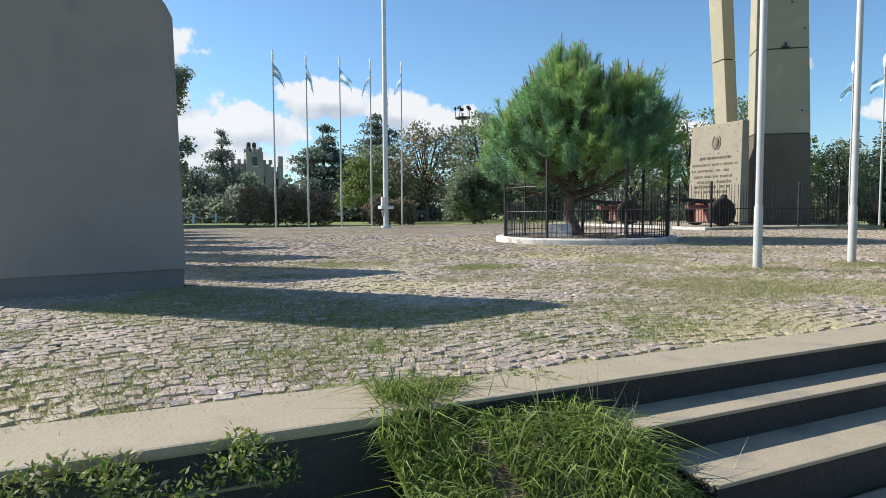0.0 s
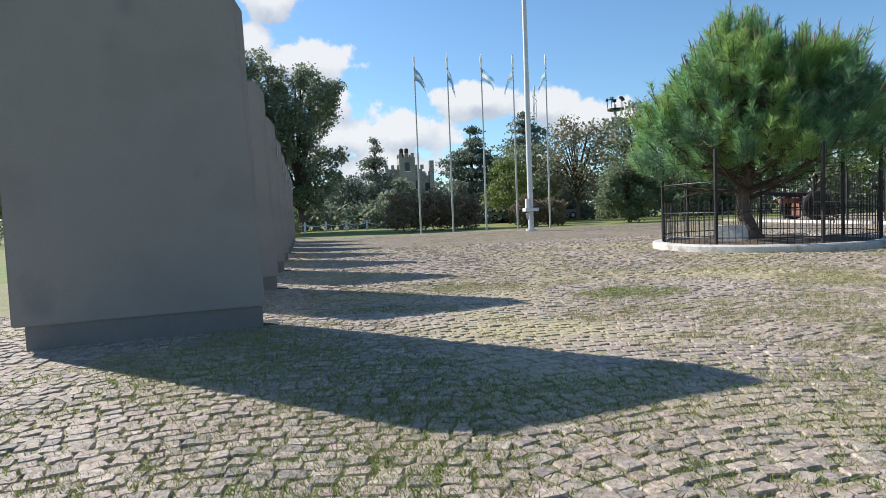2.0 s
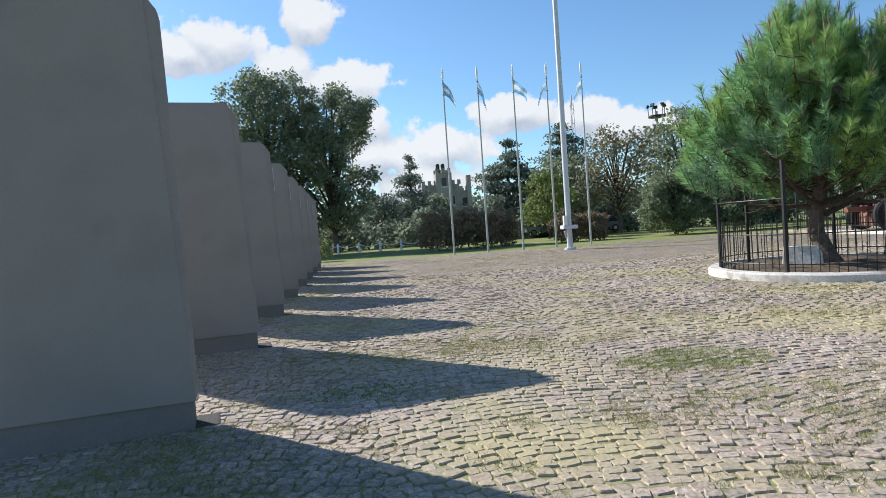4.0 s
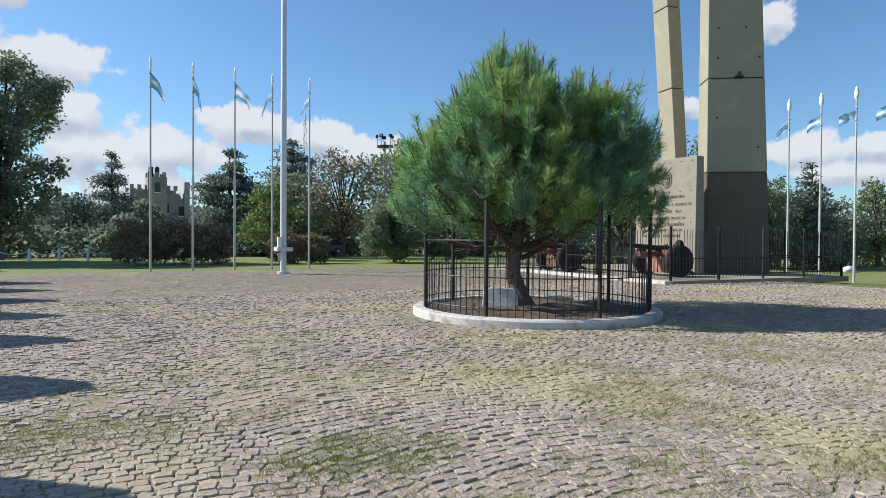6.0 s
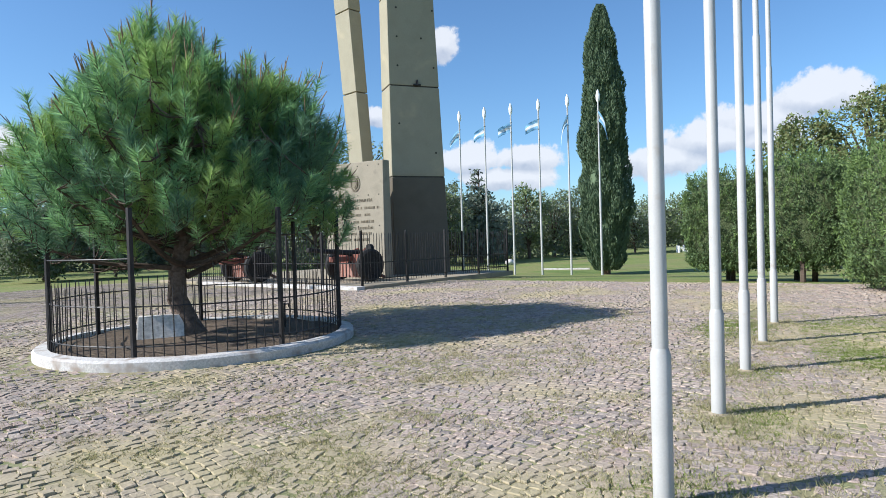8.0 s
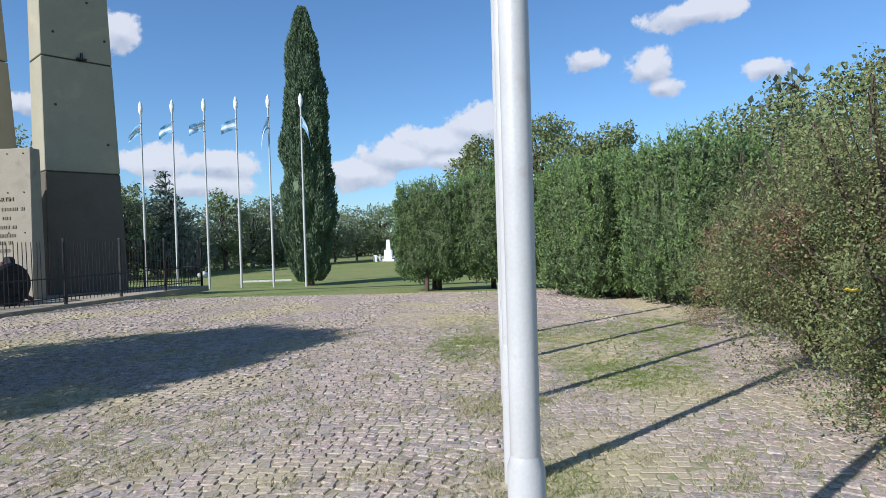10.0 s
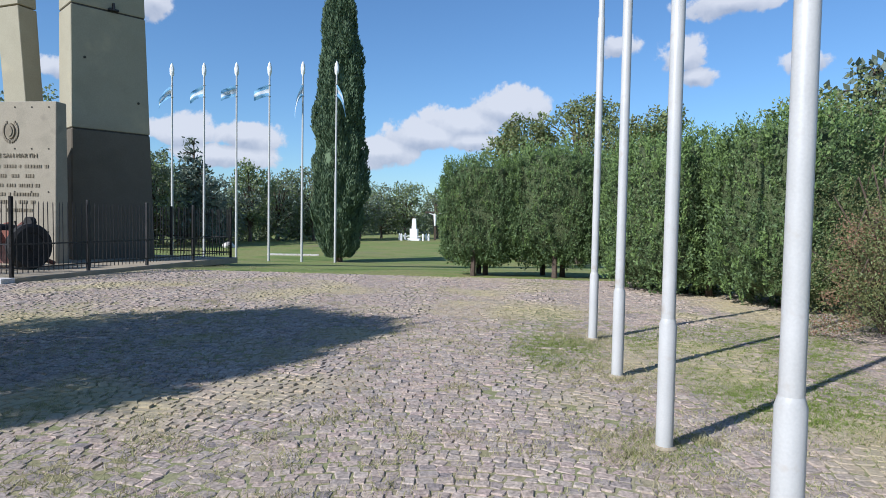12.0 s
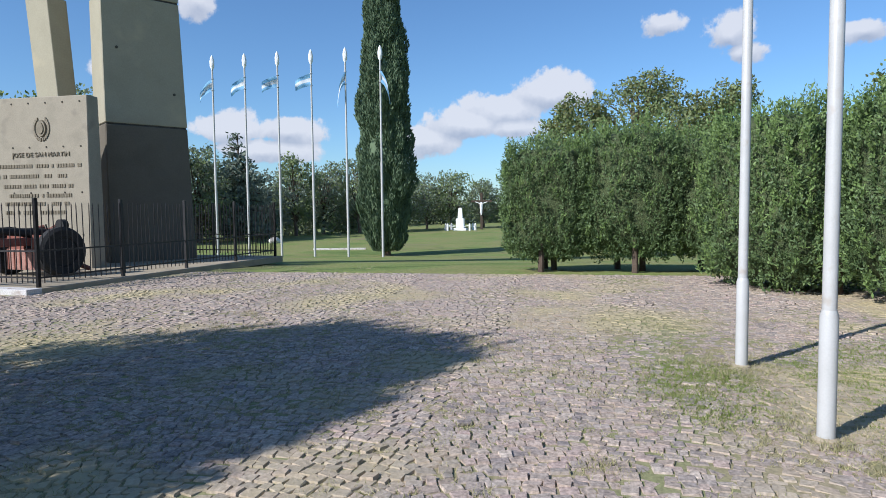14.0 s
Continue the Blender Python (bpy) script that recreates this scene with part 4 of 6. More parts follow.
def fence_run(name, a, b, posts, label):
    d = (b - a)
    n = d.length
    ob = thing(name, label, "fence", (a.x, a.y, 0.08), turn=math.degrees(math.atan2(d.y, d.x)), group="fence round the monument")
    for k in range(posts + 1):
        x = n * k / posts
        bm = bmesh.new()
        box(bm, x - 0.035, x + 0.035, -0.035, 0.035, 0, 1.86, 0.006)
        part("post", bm, M_IRON, ob)
    for z in (0.2, 0.75):
        bm = bmesh.new()
        box(bm, 0, n, -0.012, 0.012, z, z + 0.035)
        part("rail", bm, M_IRON, ob)
    count = int(n / 0.145)
    for k in range(1, count):
        p = new("picket", me_tall)
        p.parent = ob
        p.matrix_basis = pose(n * k / count, 0, 0, random.uniform(-0.8, 0.8), random.uniform(-0.8, 0.8), 0)
    return ob


FL = "black iron picket fence round the monument platform"
c0, c1 = P0 + PU * 0.15 + PV * 0.2, P0 + PU * 9.15 + PV * 0.2
fence_run("monument_fence", c0, c1, 4, FL)
fence_run("monument_fence", c0, P0 + PU * 0.15 + PV * 11.8, 6, FL)
fence_run("monument_fence", c1, P0 + PU * 9.15 + PV * 12.5, 5, FL)


def field_gun(at, turn):
    ob = thing("field_gun", "old field gun with rubber tyres and flaking red paint", "cannon", at, "pair of old guns", turn=turn)
    ob.scale = (1.2, 1.2, 1.2)
    for side in (-1, 1):
        bm = bmesh.new()
        y = 0.80 * side
        R, r0 = 0.5, 0.30
        prof_w = [(r0, -0.09), (R - 0.06, -0.11), (R, -0.06), (R, 0.06), (R - 0.06, 0.11), (r0, 0.09)]
        rr = [[bm.verts.new((p * math.cos(k * math.tau / 28), y + w, R + p * math.sin(k * math.tau / 28))) for p, w in prof_w] for k in range(28)]
        for k in range(28):
            for j in range(len(prof_w)):
                bm.faces.new((rr[k][j], rr[k][(j + 1) % 6], rr[(k + 1) % 28][(j + 1) % 6], rr[(k + 1) % 28][j]))
        wheel = part("wheel", bm, M_TYRE, ob, "black rubber tyre", True)
        bm = bmesh.new()
        tube(bm, [(0, y - 0.07, R), (0, y + 0.07, R)], [0.29, 0.29], 24)
        tube(bm, [(0, y - 0.12, R), (0, y + 0.12, R)], [0.08, 0.08], 12)
        part("rim", bm, M_TYRE, wheel, "dark steel rim")
    bm = bmesh.new()
    tube(bm, [(0, -0.8, 0.5), (0, 0.8, 0.5)], [0.05, 0.05], 8)
    part("axle", bm, M_RED, ob)
    bm = bmesh.new()
    tube(bm, [(-0.7, 0, 0.78), (-0.1, 0, 0.86), (0.3, 0, 0.90), (1.5, 0, 1.0), (1.7, 0, 1.02), (1.72, 0, 1.02)], [0.11, 0.12, 0.085, 0.065, 0.075, 0.05], 14)
    part("barrel", bm, M_TYRE, ob, "dark steel barrel", True)
    bm = bmesh.new()
    box(bm, -0.3, 0.9, -0.12, 0.12, 0.62, 0.78, 0.02)
    part("cradle", bm, M_RED, ob)
    for side in (-1, 1):
        bm = bmesh.new()
        tube(bm, [(0, 0.15 * side, 0.5), (-0.5, 0.22 * side, 0.3), (-1.0, 0.3 * side, 0.06)], [0.07, 0.06, 0.05], 8)
        part("trail", bm, M_RED, ob)
        bm = bmesh.new()
        box(bm, 0.12, 0.15, 0.12 * side, 0.62 * side, 0.42, 0.84, 0.008)
        part("shield", bm, M_RED, ob, "red painted steel shield plate")
    bm = bmesh.new()
    box(bm, 0.16, 0.185, -0.62, 0.62, 0.12, 0.55, 0.008)
    apron = part("apron", bm, M_RED_PALE, ob, "faded pink steel apron under the axle")
    for k in range(7):
        bm = bmesh.new()
        y = -0.54 + 0.18 * k
        box(bm, 0.182, 0.20, y - 0.012, y + 0.012, 0.13, 0.54)
        part("rib", bm, M_RED, apron)
    for side in (-1, 1):
        bm = bmesh.new()
        tube(bm, [(0.1, 0.2 * side, 0.62), (-0.25, 0.24 * side, 0.95), (-0.35, 0.16 * side, 1.0)], [0.05, 0.06, 0.04], 8)
        part("elevating_arm", bm, M_RED, ob)
    bm = bmesh.new()
    tube(bm, [(-0.42, 0.36, 1.02), (-0.30, 0.36, 1.02)], [0.13, 0.13], 14)
    part("handwheel", bm, M_TYRE, ob, "dark steel handwheel", True)
    bm = bmesh.new()
    tube(bm, [(-0.1, 0.2, 0.85), (-0.1, 0.3, 0.85), (-0.05, 0.3, 1.05)], [0.02, 0.02, 0.015], 6)
    part("sight", bm, M_TYRE, ob)
    return ob


field_gun((23.0, 21.2, 0.10), 168)
field_gun((21.9, 25.9, 0.10), 168)


# ---- hedges and shrubs ----
def hedge_bush(at, size, seed, mats, count, leaf, label, mix=0.3, turn=0.0, stems=3):
    """A clipped tall bush: stems below, an uneven rounded block of small sprays above."""
    g = np.random.default_rng(seed)
    ob = thing("hedge_bush", label, "hedge", at, "clipped hedge beside the plaza", turn=turn)
    w, d, h = size
    for k in range(stems):
        bm = bmesh.new()
        x, y = w * (k + 0.5) / stems - w / 2 + g.normal() * 0.1, g.normal() * 0.15
        tube(bm, [(x, y, -0.1), (x + 0.05, y, 0.5), (x - 0.04, y + 0.1, h * 0.6)], [0.09, 0.075, 0.04], 7)
        part("stem", bm, M_TWIG, ob)
    # upright sprays set over an uneven superellipsoid, each of several narrow leaves
    e = 0.42
    each = 8
    sprays = int(count * 2.7) // each
    area = np.array((d * h, w * h, w * d * 0.7))
    axis = g.choice(3, sprays, p=area / area.sum())
    q = g.uniform(-1, 1, size=(sprays, 3))
    q[np.arange(sprays), axis] = np.where(g.random(sprays) < 0.5, 1, -1)
    q /= (np.abs(q) ** 4.4).sum(1)[:, None] ** (1 / 4.4)
    u = np.sign(q) * np.abs(q) ** 2.4
    u /= np.linalg.norm(u, axis=1)[:, None]
    lump = np.array([noise.noise((v[0] * w * 0.7, v[1] * d * 0.7, v[2] * h * 0.45 + seed)) for v in q])
    fine = np.array([noise.noise((v[0] * w * 2.0, v[1] * d * 2.0, v[2] * h * 0.9 + seed)) for v in q])
    tuft = np.array([noise.noise((v[0] * w * 3.6, v[1] * d * 3.6, v[2] * h * 2.2 + seed)) for v in q])
    depth = 1 - 0.04 * g.random(sprays) - 0.11 * (0.6 - lump) - 0.08 * (0.6 - fine) - 0.12 * (0.45 - tuft)
    p = q * np.array((w / 2, d / 2, h / 2 * 0.97)) * depth[:, None] + np.array((0, 0, h / 2 + 0.05))
    p[:, 2] += np.where(u[:, 2] > 0.45, 0.25 * g.random(sprays) ** 3 + 0.28 * fine, 0.0)
    p[:, 2] = np.maximum(p[:, 2], 0.10 + 0.2 * g.random(sprays))
    stem = u * 0.45 + g.normal(size=(sprays, 3)) * 0.22 + np.array((0, 0, 0.9))
    stem /= np.linalg.norm(stem, axis=1)[:, None]
    # random tone, paler where sprays face up and stand out: highlights in the colour
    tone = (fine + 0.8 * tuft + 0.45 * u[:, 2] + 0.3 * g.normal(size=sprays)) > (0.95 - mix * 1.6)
    count = sprays * each
    along = np.tile(np.linspace(-0.5, 0.5, each), sprays) + g.normal(size=count) * 0.08
    p, stem = np.repeat(p, each, 0), np.repeat(stem, each, 0)
    p = p + stem * (along * leaf * 4.6)[:, None] + g.normal(size=(count, 3)) * leaf * 0.35
    a = stem * 0.8 + g.normal(size=(count, 3)) * 0.45
    a /= np.linalg.norm(a, axis=1)[:, None]
    b = np.cross(a, g.normal(size=(count, 3)) + np.repeat(u, each, 0))
    b /= np.linalg.norm(b, axis=1)[:, None]
    s = leaf * (0.6 + 0.6 * g.random(count)) * (1 - 0.5 * along)
    L, W = a * (s * 2.0)[:, None], b * (s * 0.42)[:, None]
    v = np.stack((p, p + L * 0.5 + W, p + L, p + L * 0.5 - W), 1).reshape(-1, 3)
    me = quick_mesh("foliage", v, np.arange(count * 4).reshape(-1, 4), mats)
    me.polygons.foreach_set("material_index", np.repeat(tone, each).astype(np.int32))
    f = new("foliage", me)
    f.parent = ob
    # the shaded inside: a solid shell with the shade in its dark colour
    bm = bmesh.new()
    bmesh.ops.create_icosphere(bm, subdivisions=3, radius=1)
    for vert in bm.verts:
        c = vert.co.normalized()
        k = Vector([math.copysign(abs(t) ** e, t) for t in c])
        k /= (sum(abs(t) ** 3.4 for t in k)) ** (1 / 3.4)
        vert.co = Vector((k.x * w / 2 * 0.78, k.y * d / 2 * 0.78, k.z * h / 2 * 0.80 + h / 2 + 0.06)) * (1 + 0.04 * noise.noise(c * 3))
    part("foliage_core", bm, M_HEDGE_IN, ob, "dense inner twigs as a solid core, coloured dark for shade", True)
    return ob


HL = "tall clipped evergreen hedge bush with dense small green sprays"
hedge_bush((27.0, 8.75, -0.05), (2.8, 2.7, 3.6), 1, [M_HEDGE, M_HEDGE_LIT], 15000, 0.04, HL, 0.25)
hedge_bush((26.95, 6.6, -0.05), (2.9, 2.9, 4.0), 2, [M_HEDGE, M_HEDGE_LIT], 15000, 0.04, HL, 0.25)
hedge_bush((27.0, 4.6, -0.05), (2.7, 2.6, 3.8), 3, [M_HEDGE, M_HEDGE_LIT], 12000, 0.04, HL, 0.25)
hedge_bush((22.95, 4.0, -0.28), (3.2, 3.1, 4.0), 4, [M_HEDGE, M_HEDGE_LIT], 19000, 0.04, HL, 0.45, 30)
hedge_bush((20.6, 2.2, -0.28), (3.3, 3.2, 4.05), 5, [M_HEDGE, M_HEDGE_LIT], 19000, 0.04, HL, 0.35, 20)


def loose_shrub(at, size, seed, count, label, flowers=0, russet=9):
    """A loose, arching shrub with leafy sprays, russet clusters and bare twigs."""
    g = np.random.default_rng(seed)
    r = random.Random(seed)
    ob = thing("flowering_shrub", label, "shrub", at, "loose shrubs beside the plaza")
    w, d, h = size
    bm = bmesh.new()
    cs, rs = [], []
    for i in range(46):
        a = r.uniform(0, math.tau)
        reach, top = r.uniform(0.25, 1.0), h * r.uniform(0.45, 1.0)
        x, y = math.cos(a) * reach * w / 2, math.sin(a) * reach * d / 2
        top *= 1 - 0.45 * reach ** 2
        pts = [(x * 0.15, y * 0.15, 0), (x * 0.5, y * 0.5, top * 0.65), (x * 0.9, y * 0.9, top), (x * 1.08, y * 1.08, top * 0.82)]
        tube(bm, pts, [0.03, 0.02, 0.011, 0.004], 5)
        for s in np.linspace(0.3, 1, 7):
            k = min(2, int(s * 3))
            f = s * 3 - k
            p = Vector(pts[k]).lerp(Vector(pts[k + 1]), f)
            cs.append(tuple(p + Vector((r.uniform(-.25, .25), r.uniform(-.25, .25), r.uniform(-.25, .15)))))
            rs.append(r.uniform(0.16, 0.36))
        if r.random() < 0.6:
            for s in range(4):
                cs.append((x * 1.02 + r.uniform(-.2, .2), y * 1.02 + r.uniform(-.2, .2), top * r.uniform(0.08, 0.7)))
                rs.append(r.uniform(0.18, 0.34))
    for i in range(7):
        a = r.uniform(2, 5)
        x, y = math.cos(a) * w * 0.4, math.sin(a) * d * 0.4
        tube(bm, [(x * 0.6, y * 0.6, h * 0.6), (x * 0.95, y * 0.95, h * 0.78), (x * 1.12, y * 1.12, h * r.uniform(0.74, 0.84))], [0.006, 0.004, 0.0015], 4)
    tagged(part("branchwork", bm, M_TWIG, ob), kind="stuff")
    f = new("foliage", leaf_cloud(g, cs, rs, count, 0.0165, "foliage", [M_SHRUB, M_MID_LEAF], long=1.9, shell=0.15, mix=0.25))
    f.parent = ob
    low = [(c, q) for c, q in zip(cs, rs) if c[2] < h * 0.55 and c[0] < 0.3 * w]
    f = new("russet_bloom", leaf_cloud(g, [c for c, _ in low][:40], [q * 0.6 for _, q in low][:40], count // russet, 0.019, "russet_bloom", M_RUST_LEAF, long=1.5, shell=0.1))
    f.parent = ob
    tagged(f, "russet dry flower clusters")
    for i in range(flowers):
        bm = bmesh.new()
        c = Vector((-w * 0.43 + r.uniform(-.1, .15), d * (0.12 + 0.16 * i) - 0.1, h * (0.46 - 0.06 * i)))
        for k in range(6):
            a = k * math.tau / 6
            p = Vector((math.cos(a), math.sin(a) * 0.8, 0.35)) * 0.075
            s = Vector((-math.sin(a), math.cos(a), 0)) * 0.03
            v = [bm.verts.new(c + q) for q in (Vector((0, 0, 0)), p * 0.6 + s, p, p * 0.6 - s)]
            bm.faces.new(v)
        part("flower", bm, M_PETAL, ob, "yellow flower")
    return ob


SL = "loose overgrown shrub with small olive leaves and russet seed heads"
loose_shrub((12.2, 3.1, 0), (3.3, 2.9, 3.3), 21, 92000, "loose overgrown shrub with olive leaves, russet heads and yellow flowers", 3)
loose_shrub((14.7, 2.6, 0), (3.4, 2.7, 3.1), 22, 44000, SL)
loose_shrub((17.5, 2.1, 0), (3.6, 2.8, 3.2), 23, 34000, SL)
loose_shrub((11.0, 2.9, 0), (2.9, 2.5, 2.1), 24, 34000, "low spreading shrub with many russet seed heads and fallen twigs", 0, 3)


def cypress():
    ob = thing("cypress_tree", "tall narrow dark green Italian cypress on the lawn", "tree", (46.9, 18.95, -1.1))
    ob.scale = (1.24, 1.24, 1.43)
    g = np.random.default_rng(8)
    bm = bmesh.new()
    tube(bm, [(0, 0, -0.1), (0, 0, 0.8), (0, 0, 6), (0, 0, 12)], [0.24, 0.2, 0.12, 0.03], 9)
    part("trunk", bm, M_BARK, ob, "", True)
    n = 60000
    z = 0.15 + 12.5 * g.random(n)
    t = z / 12.7
    rad = np.interp(t, [0, 0.04, 0.12, 0.25, 0.45, 0.7, 0.88, 0.96, 1], [0.55, 0.95, 1.28, 1.42, 1.38, 1.1, 0.72, 0.42, 0.12])
    a = g.random(n) * math.tau
    lump = np.array([noise.noise((math.cos(q) * 1.9, math.sin(q) * 1.9, zz * 0.75)) + 0.6 * noise.noise((math.cos(q) * 4, math.sin(q) * 4, zz * 1.5)) for q, zz in zip(a, z)])
    rr = rad * (0.86 + 0.32 * lump - 0.12 * g.random(n) ** 2)
    p = np.stack((rr * np.cos(a), rr * np.sin(a), z), 1)
    u = np.stack((np.cos(a) * 0.45, np.sin(a) * 0.45, np.full(n, 1.0)), 1) + g.normal(size=(n, 3)) * 0.25
    u /= np.linalg.norm(u, axis=1)[:, None]
    b = np.cross(u, g.normal(size=(n, 3)))
    b /= np.linalg.norm(b, axis=1)[:, None]
    s = 0.066 * (0.6 + 0.8 * g.random(n))
    L, W = u * (s * 2.6)[:, None], b * (s * 0.45)[:, None]
    v = np.stack((p, p + L * 0.5 + W, p + L, p + L * 0.5 - W), 1).reshape(-1, 3)
    f = new("crown", quick_mesh("crown", v, np.arange(n * 4).reshape(-1, 4), M_CYPRESS))
    f.parent = ob
    bm = bmesh.new()
    zs = np.linspace(0.6, 12.3, 16)
    tube(bm, [(0, 0, q) for q in zs], [float(np.interp(q / 12.7, [0, 0.04, 0.12, 0.25, 0.45, 0.7, 0.88, 0.96, 1], [0.55, 0.95, 1.28, 1.42, 1.38, 1.1, 0.72, 0.42, 0.12])) * 0.72 for q in zs], 14)
    part("foliage_core", bm, M_CYPRESS, ob, "", True)
    return ob


cypress()


# ---- trees of the park ----
def broad_tree(name, label, at, height, width, seed, mats, count, leaf, trunk_h=0.28, lumps=34, gap=0.0, mix=0.25, squash=0.85, group="trees of the park", narrow_top=0.5):
    g = np.random.default_rng(seed)
    r = random.Random(seed)
    ob = thing(name, label, "tree", at, group)
    bm = bmesh.new()
    th = height * trunk_h
    tube(bm, [(0, 0, -0.2), (0.1, 0, th * 0.5), (0, 0.1, th), (0.1, 0, height * 0.7)], [height * 0.028, height * 0.022, height * 0.018, height * 0.006], 8)
    part("trunk", bm, M_BARK, ob, "", True)
    lm = bmesh.new()
    cs, rs = [], []
    for i in range(lumps):
        a = i * 2.399 + r.uniform(-0.4, 0.4)
        s = (i + 0.5) / lumps
        z = th + (height - th) * (0.08 + 0.86 * s)
        reach = width / 2 * math.sqrt(max(0.05, 1 - (2 * s * (1 - 0.15) - 0.75) ** 2 * narrow_top * 2)) * r.uniform(0.35, 0.95)
        c = Vector((math.cos(a) * reach, math.sin(a) * reach, z))
        rad = width * r.uniform(0.09, 0.19)
        cs.append(tuple(c))
        rs.append(rad)
        for k in range(3):
            o = Vector((r.uniform(-1, 1), r.uniform(-1, 1), r.uniform(-0.4, 0.9))) * rad
            cs.append(tuple(c + o))
            rs.append(rad * r.uniform(0.3, 0.55))
        tube(lm, [(0, 0, th * 0.8 + (z - th) * 0.35), tuple(c * 0.55 + Vector((0, 0, z * 0.38))), tuple(c)], [height * 0.009, height * 0.006, 0.02], 5)
    tagged(part("branchwork", lm, M_TWIG, ob), kind="stuff")
    f = new("crown", leaf_cloud(g, cs, rs, count, leaf, "crown", mats, squash, 1.5, 0.2, 0.35 + gap, mix=mix if isinstance(mats, list) and len(mats) > 1 else None))
    f.parent = ob
    return ob


def cedar_tree(label, at, height, width, seed, count, leaf, tiers=10, group="trees of the park", flat=0.34):
    """A conifer with flat, uneven tiers of drooping boughs."""
    g = np.random.default_rng(seed)
    r = random.Random(seed)
    ob = thing("cedar_tree", label, "tree", at, group)
    bm = bmesh.new()
    tube(bm, [(0, 0, -0.2), (0.1, 0, height * 0.5), (0, 0, height * 0.97)], [height * 0.03, height * 0.018, 0.04], 8)
    part("trunk", bm, M_BARK, ob, "", True)
    lm = bmesh.new()
    cs, rs = [], []
    for i in range(tiers):
        s = i / (tiers - 1)
        z = height * (0.14 + 0.84 * s) + r.uniform(-0.02, 0.02) * height
        span = width / 2 * (1 - 0.78 * s ** 1.3)
        for k in range(8 if s < 0.8 else 5):
            a = k * math.tau / 8 + i * 0.7 + r.uniform(-0.4, 0.4)
            reach = span * r.uniform(0.35, 1.15)
            end = Vector((math.cos(a) * reach, math.sin(a) * reach, z + r.uniform(-0.06, 0.02) * height))
            tube(lm, [(0, 0, z - 0.04 * height), tuple(end * 0.5 + Vector((0, 0, z * 0.5))), tuple(end)], [height * 0.008, height * 0.005, 0.02], 4)
            for q in np.linspace(0.3, 1, 4):
                cs.append((end.x * q, end.y * q, z + (end.z - z) * q))
                rs.append(span * r.uniform(0.22, 0.38) + 0.2)
    tagged(part("branchwork", lm, M_TWIG, ob), kind="stuff")
    f = new("crown", leaf_cloud(g, cs, rs, count, leaf, "crown", M_CEDAR, flat, 1.8, 0.15, 0.25))
    f.parent = ob
    return ob


DT = "large dark broad-leaved tree standing in the park"
broad_tree("broadleaf_tree", DT, (-5.9, 58.5, 0), 16.0, 9.5, 31, [M_DARK_LEAF, M_MID_LEAF], 28000, 0.17, 0.1, 44, mix=0.12)
broad_tree("broadleaf_tree", DT, (-0.9, 59.5, 0), 14.5, 8.0, 32, [M_DARK_LEAF, M_MID_LEAF], 25000, 0.17, 0.08, 40, mix=0.12)
broad_tree("broadleaf_tree", DT, (-12.8, 62.0, 0), 12.5, 10, 33, [M_DARK_LEAF, M_MID_LEAF], 6000, 0.36, 0.1, 36, mix=0.2)
broad_tree("broadleaf_tree", DT, (-23.3, 60.0, 0), 11.5, 10, 34, [M_DARK_LEAF, M_MID_LEAF], 4000, 0.36, 0.1, 36, mix=0.2)
broad_tree("broadleaf_tree", DT, (-33.4, 52.0, 0), 11.5, 10, 35, [M_DARK_LEAF, M_MID_LEAF], 4000, 0.36, 0.1, 36, mix=0.2)
CT = "dark cedar with flat tiered boughs"
cedar_tree("slender dark cedar with open drooping boughs", (7.3, 78.5, 0), 10.4, 7.0, 41, 9000, 0.16, 9, flat=0.6)
broad_tree("small_tree", "low dark tree at the edge of the park", (3.5, 74.0, 0), 5.5, 5.5, 42, M_CEDAR, 2500, 0.25, 0.1, 20)
broad_tree("small_tree", "low dark tree at the edge of the park", (11.0, 84.0, 0), 5.6, 5.0, 43, M_DARK_LEAF, 2500, 0.25, 0.1, 20)
cedar_tree(CT, (17.8, 72.3, 0), 10.8, 10.5, 44, 26000, 0.17, 8)
cedar_tree(CT, (27.0, 80.2, 0), 13.6, 11.0, 45, 26000, 0.18, 11)
broad_tree("small_tree", "low dark tree at the edge of the park", (21.3, 70.0, 0), 6.5, 7.5, 46, M_DARK_LEAF, 3500, 0.26, 0.1, 24)
broad_tree("lime_green_tree", "small yellow-green leafy tree", (17.6, 56.5, 0), 5.6, 4.6, 47, [M_LIME_LEAF, M_MID_LEAF], 3200, 0.17, 0.15, 24, mix=0.35)
broad_tree("autumn_tree", "thin brownish tree with bare upper twigs", (25.3, 59.5, 0), 9.4, 8.0, 48, [M_BROWN_LEAF, M_DARK_LEAF], 4200, 0.19, 0.18, 34, mix=0.4)
broad_tree("broadleaf_tree", DT, (21.4, 62.5, 0), 7.4, 6.5, 49, [M_DARK_LEAF, M_MID_LEAF], 3600, 0.22, 0.12, 28)
broad_tree("broadleaf_tree", DT, (34.3, 64.0, 0), 11.5, 9.5, 50, [M_DARK_LEAF, M_MID_LEAF], 5500, 0.26, 0.12, 34, mix=0.3)
broad_tree("broadleaf_tree", DT, (42.2, 62.0, 0), 10.0, 9.0, 51, [M_DARK_LEAF, M_MID_LEAF], 4500, 0.26, 0.12, 34, mix=0.35)
broad_tree("evergreen_bush", "big rounded dark green bush behind the plaza", (24.2, 46.8, 0), 4.0, 4.8, 52, [M_DARK_LEAF, M_HEDGE], 20000, 0.12, 0.02, 30, mix=0.4)
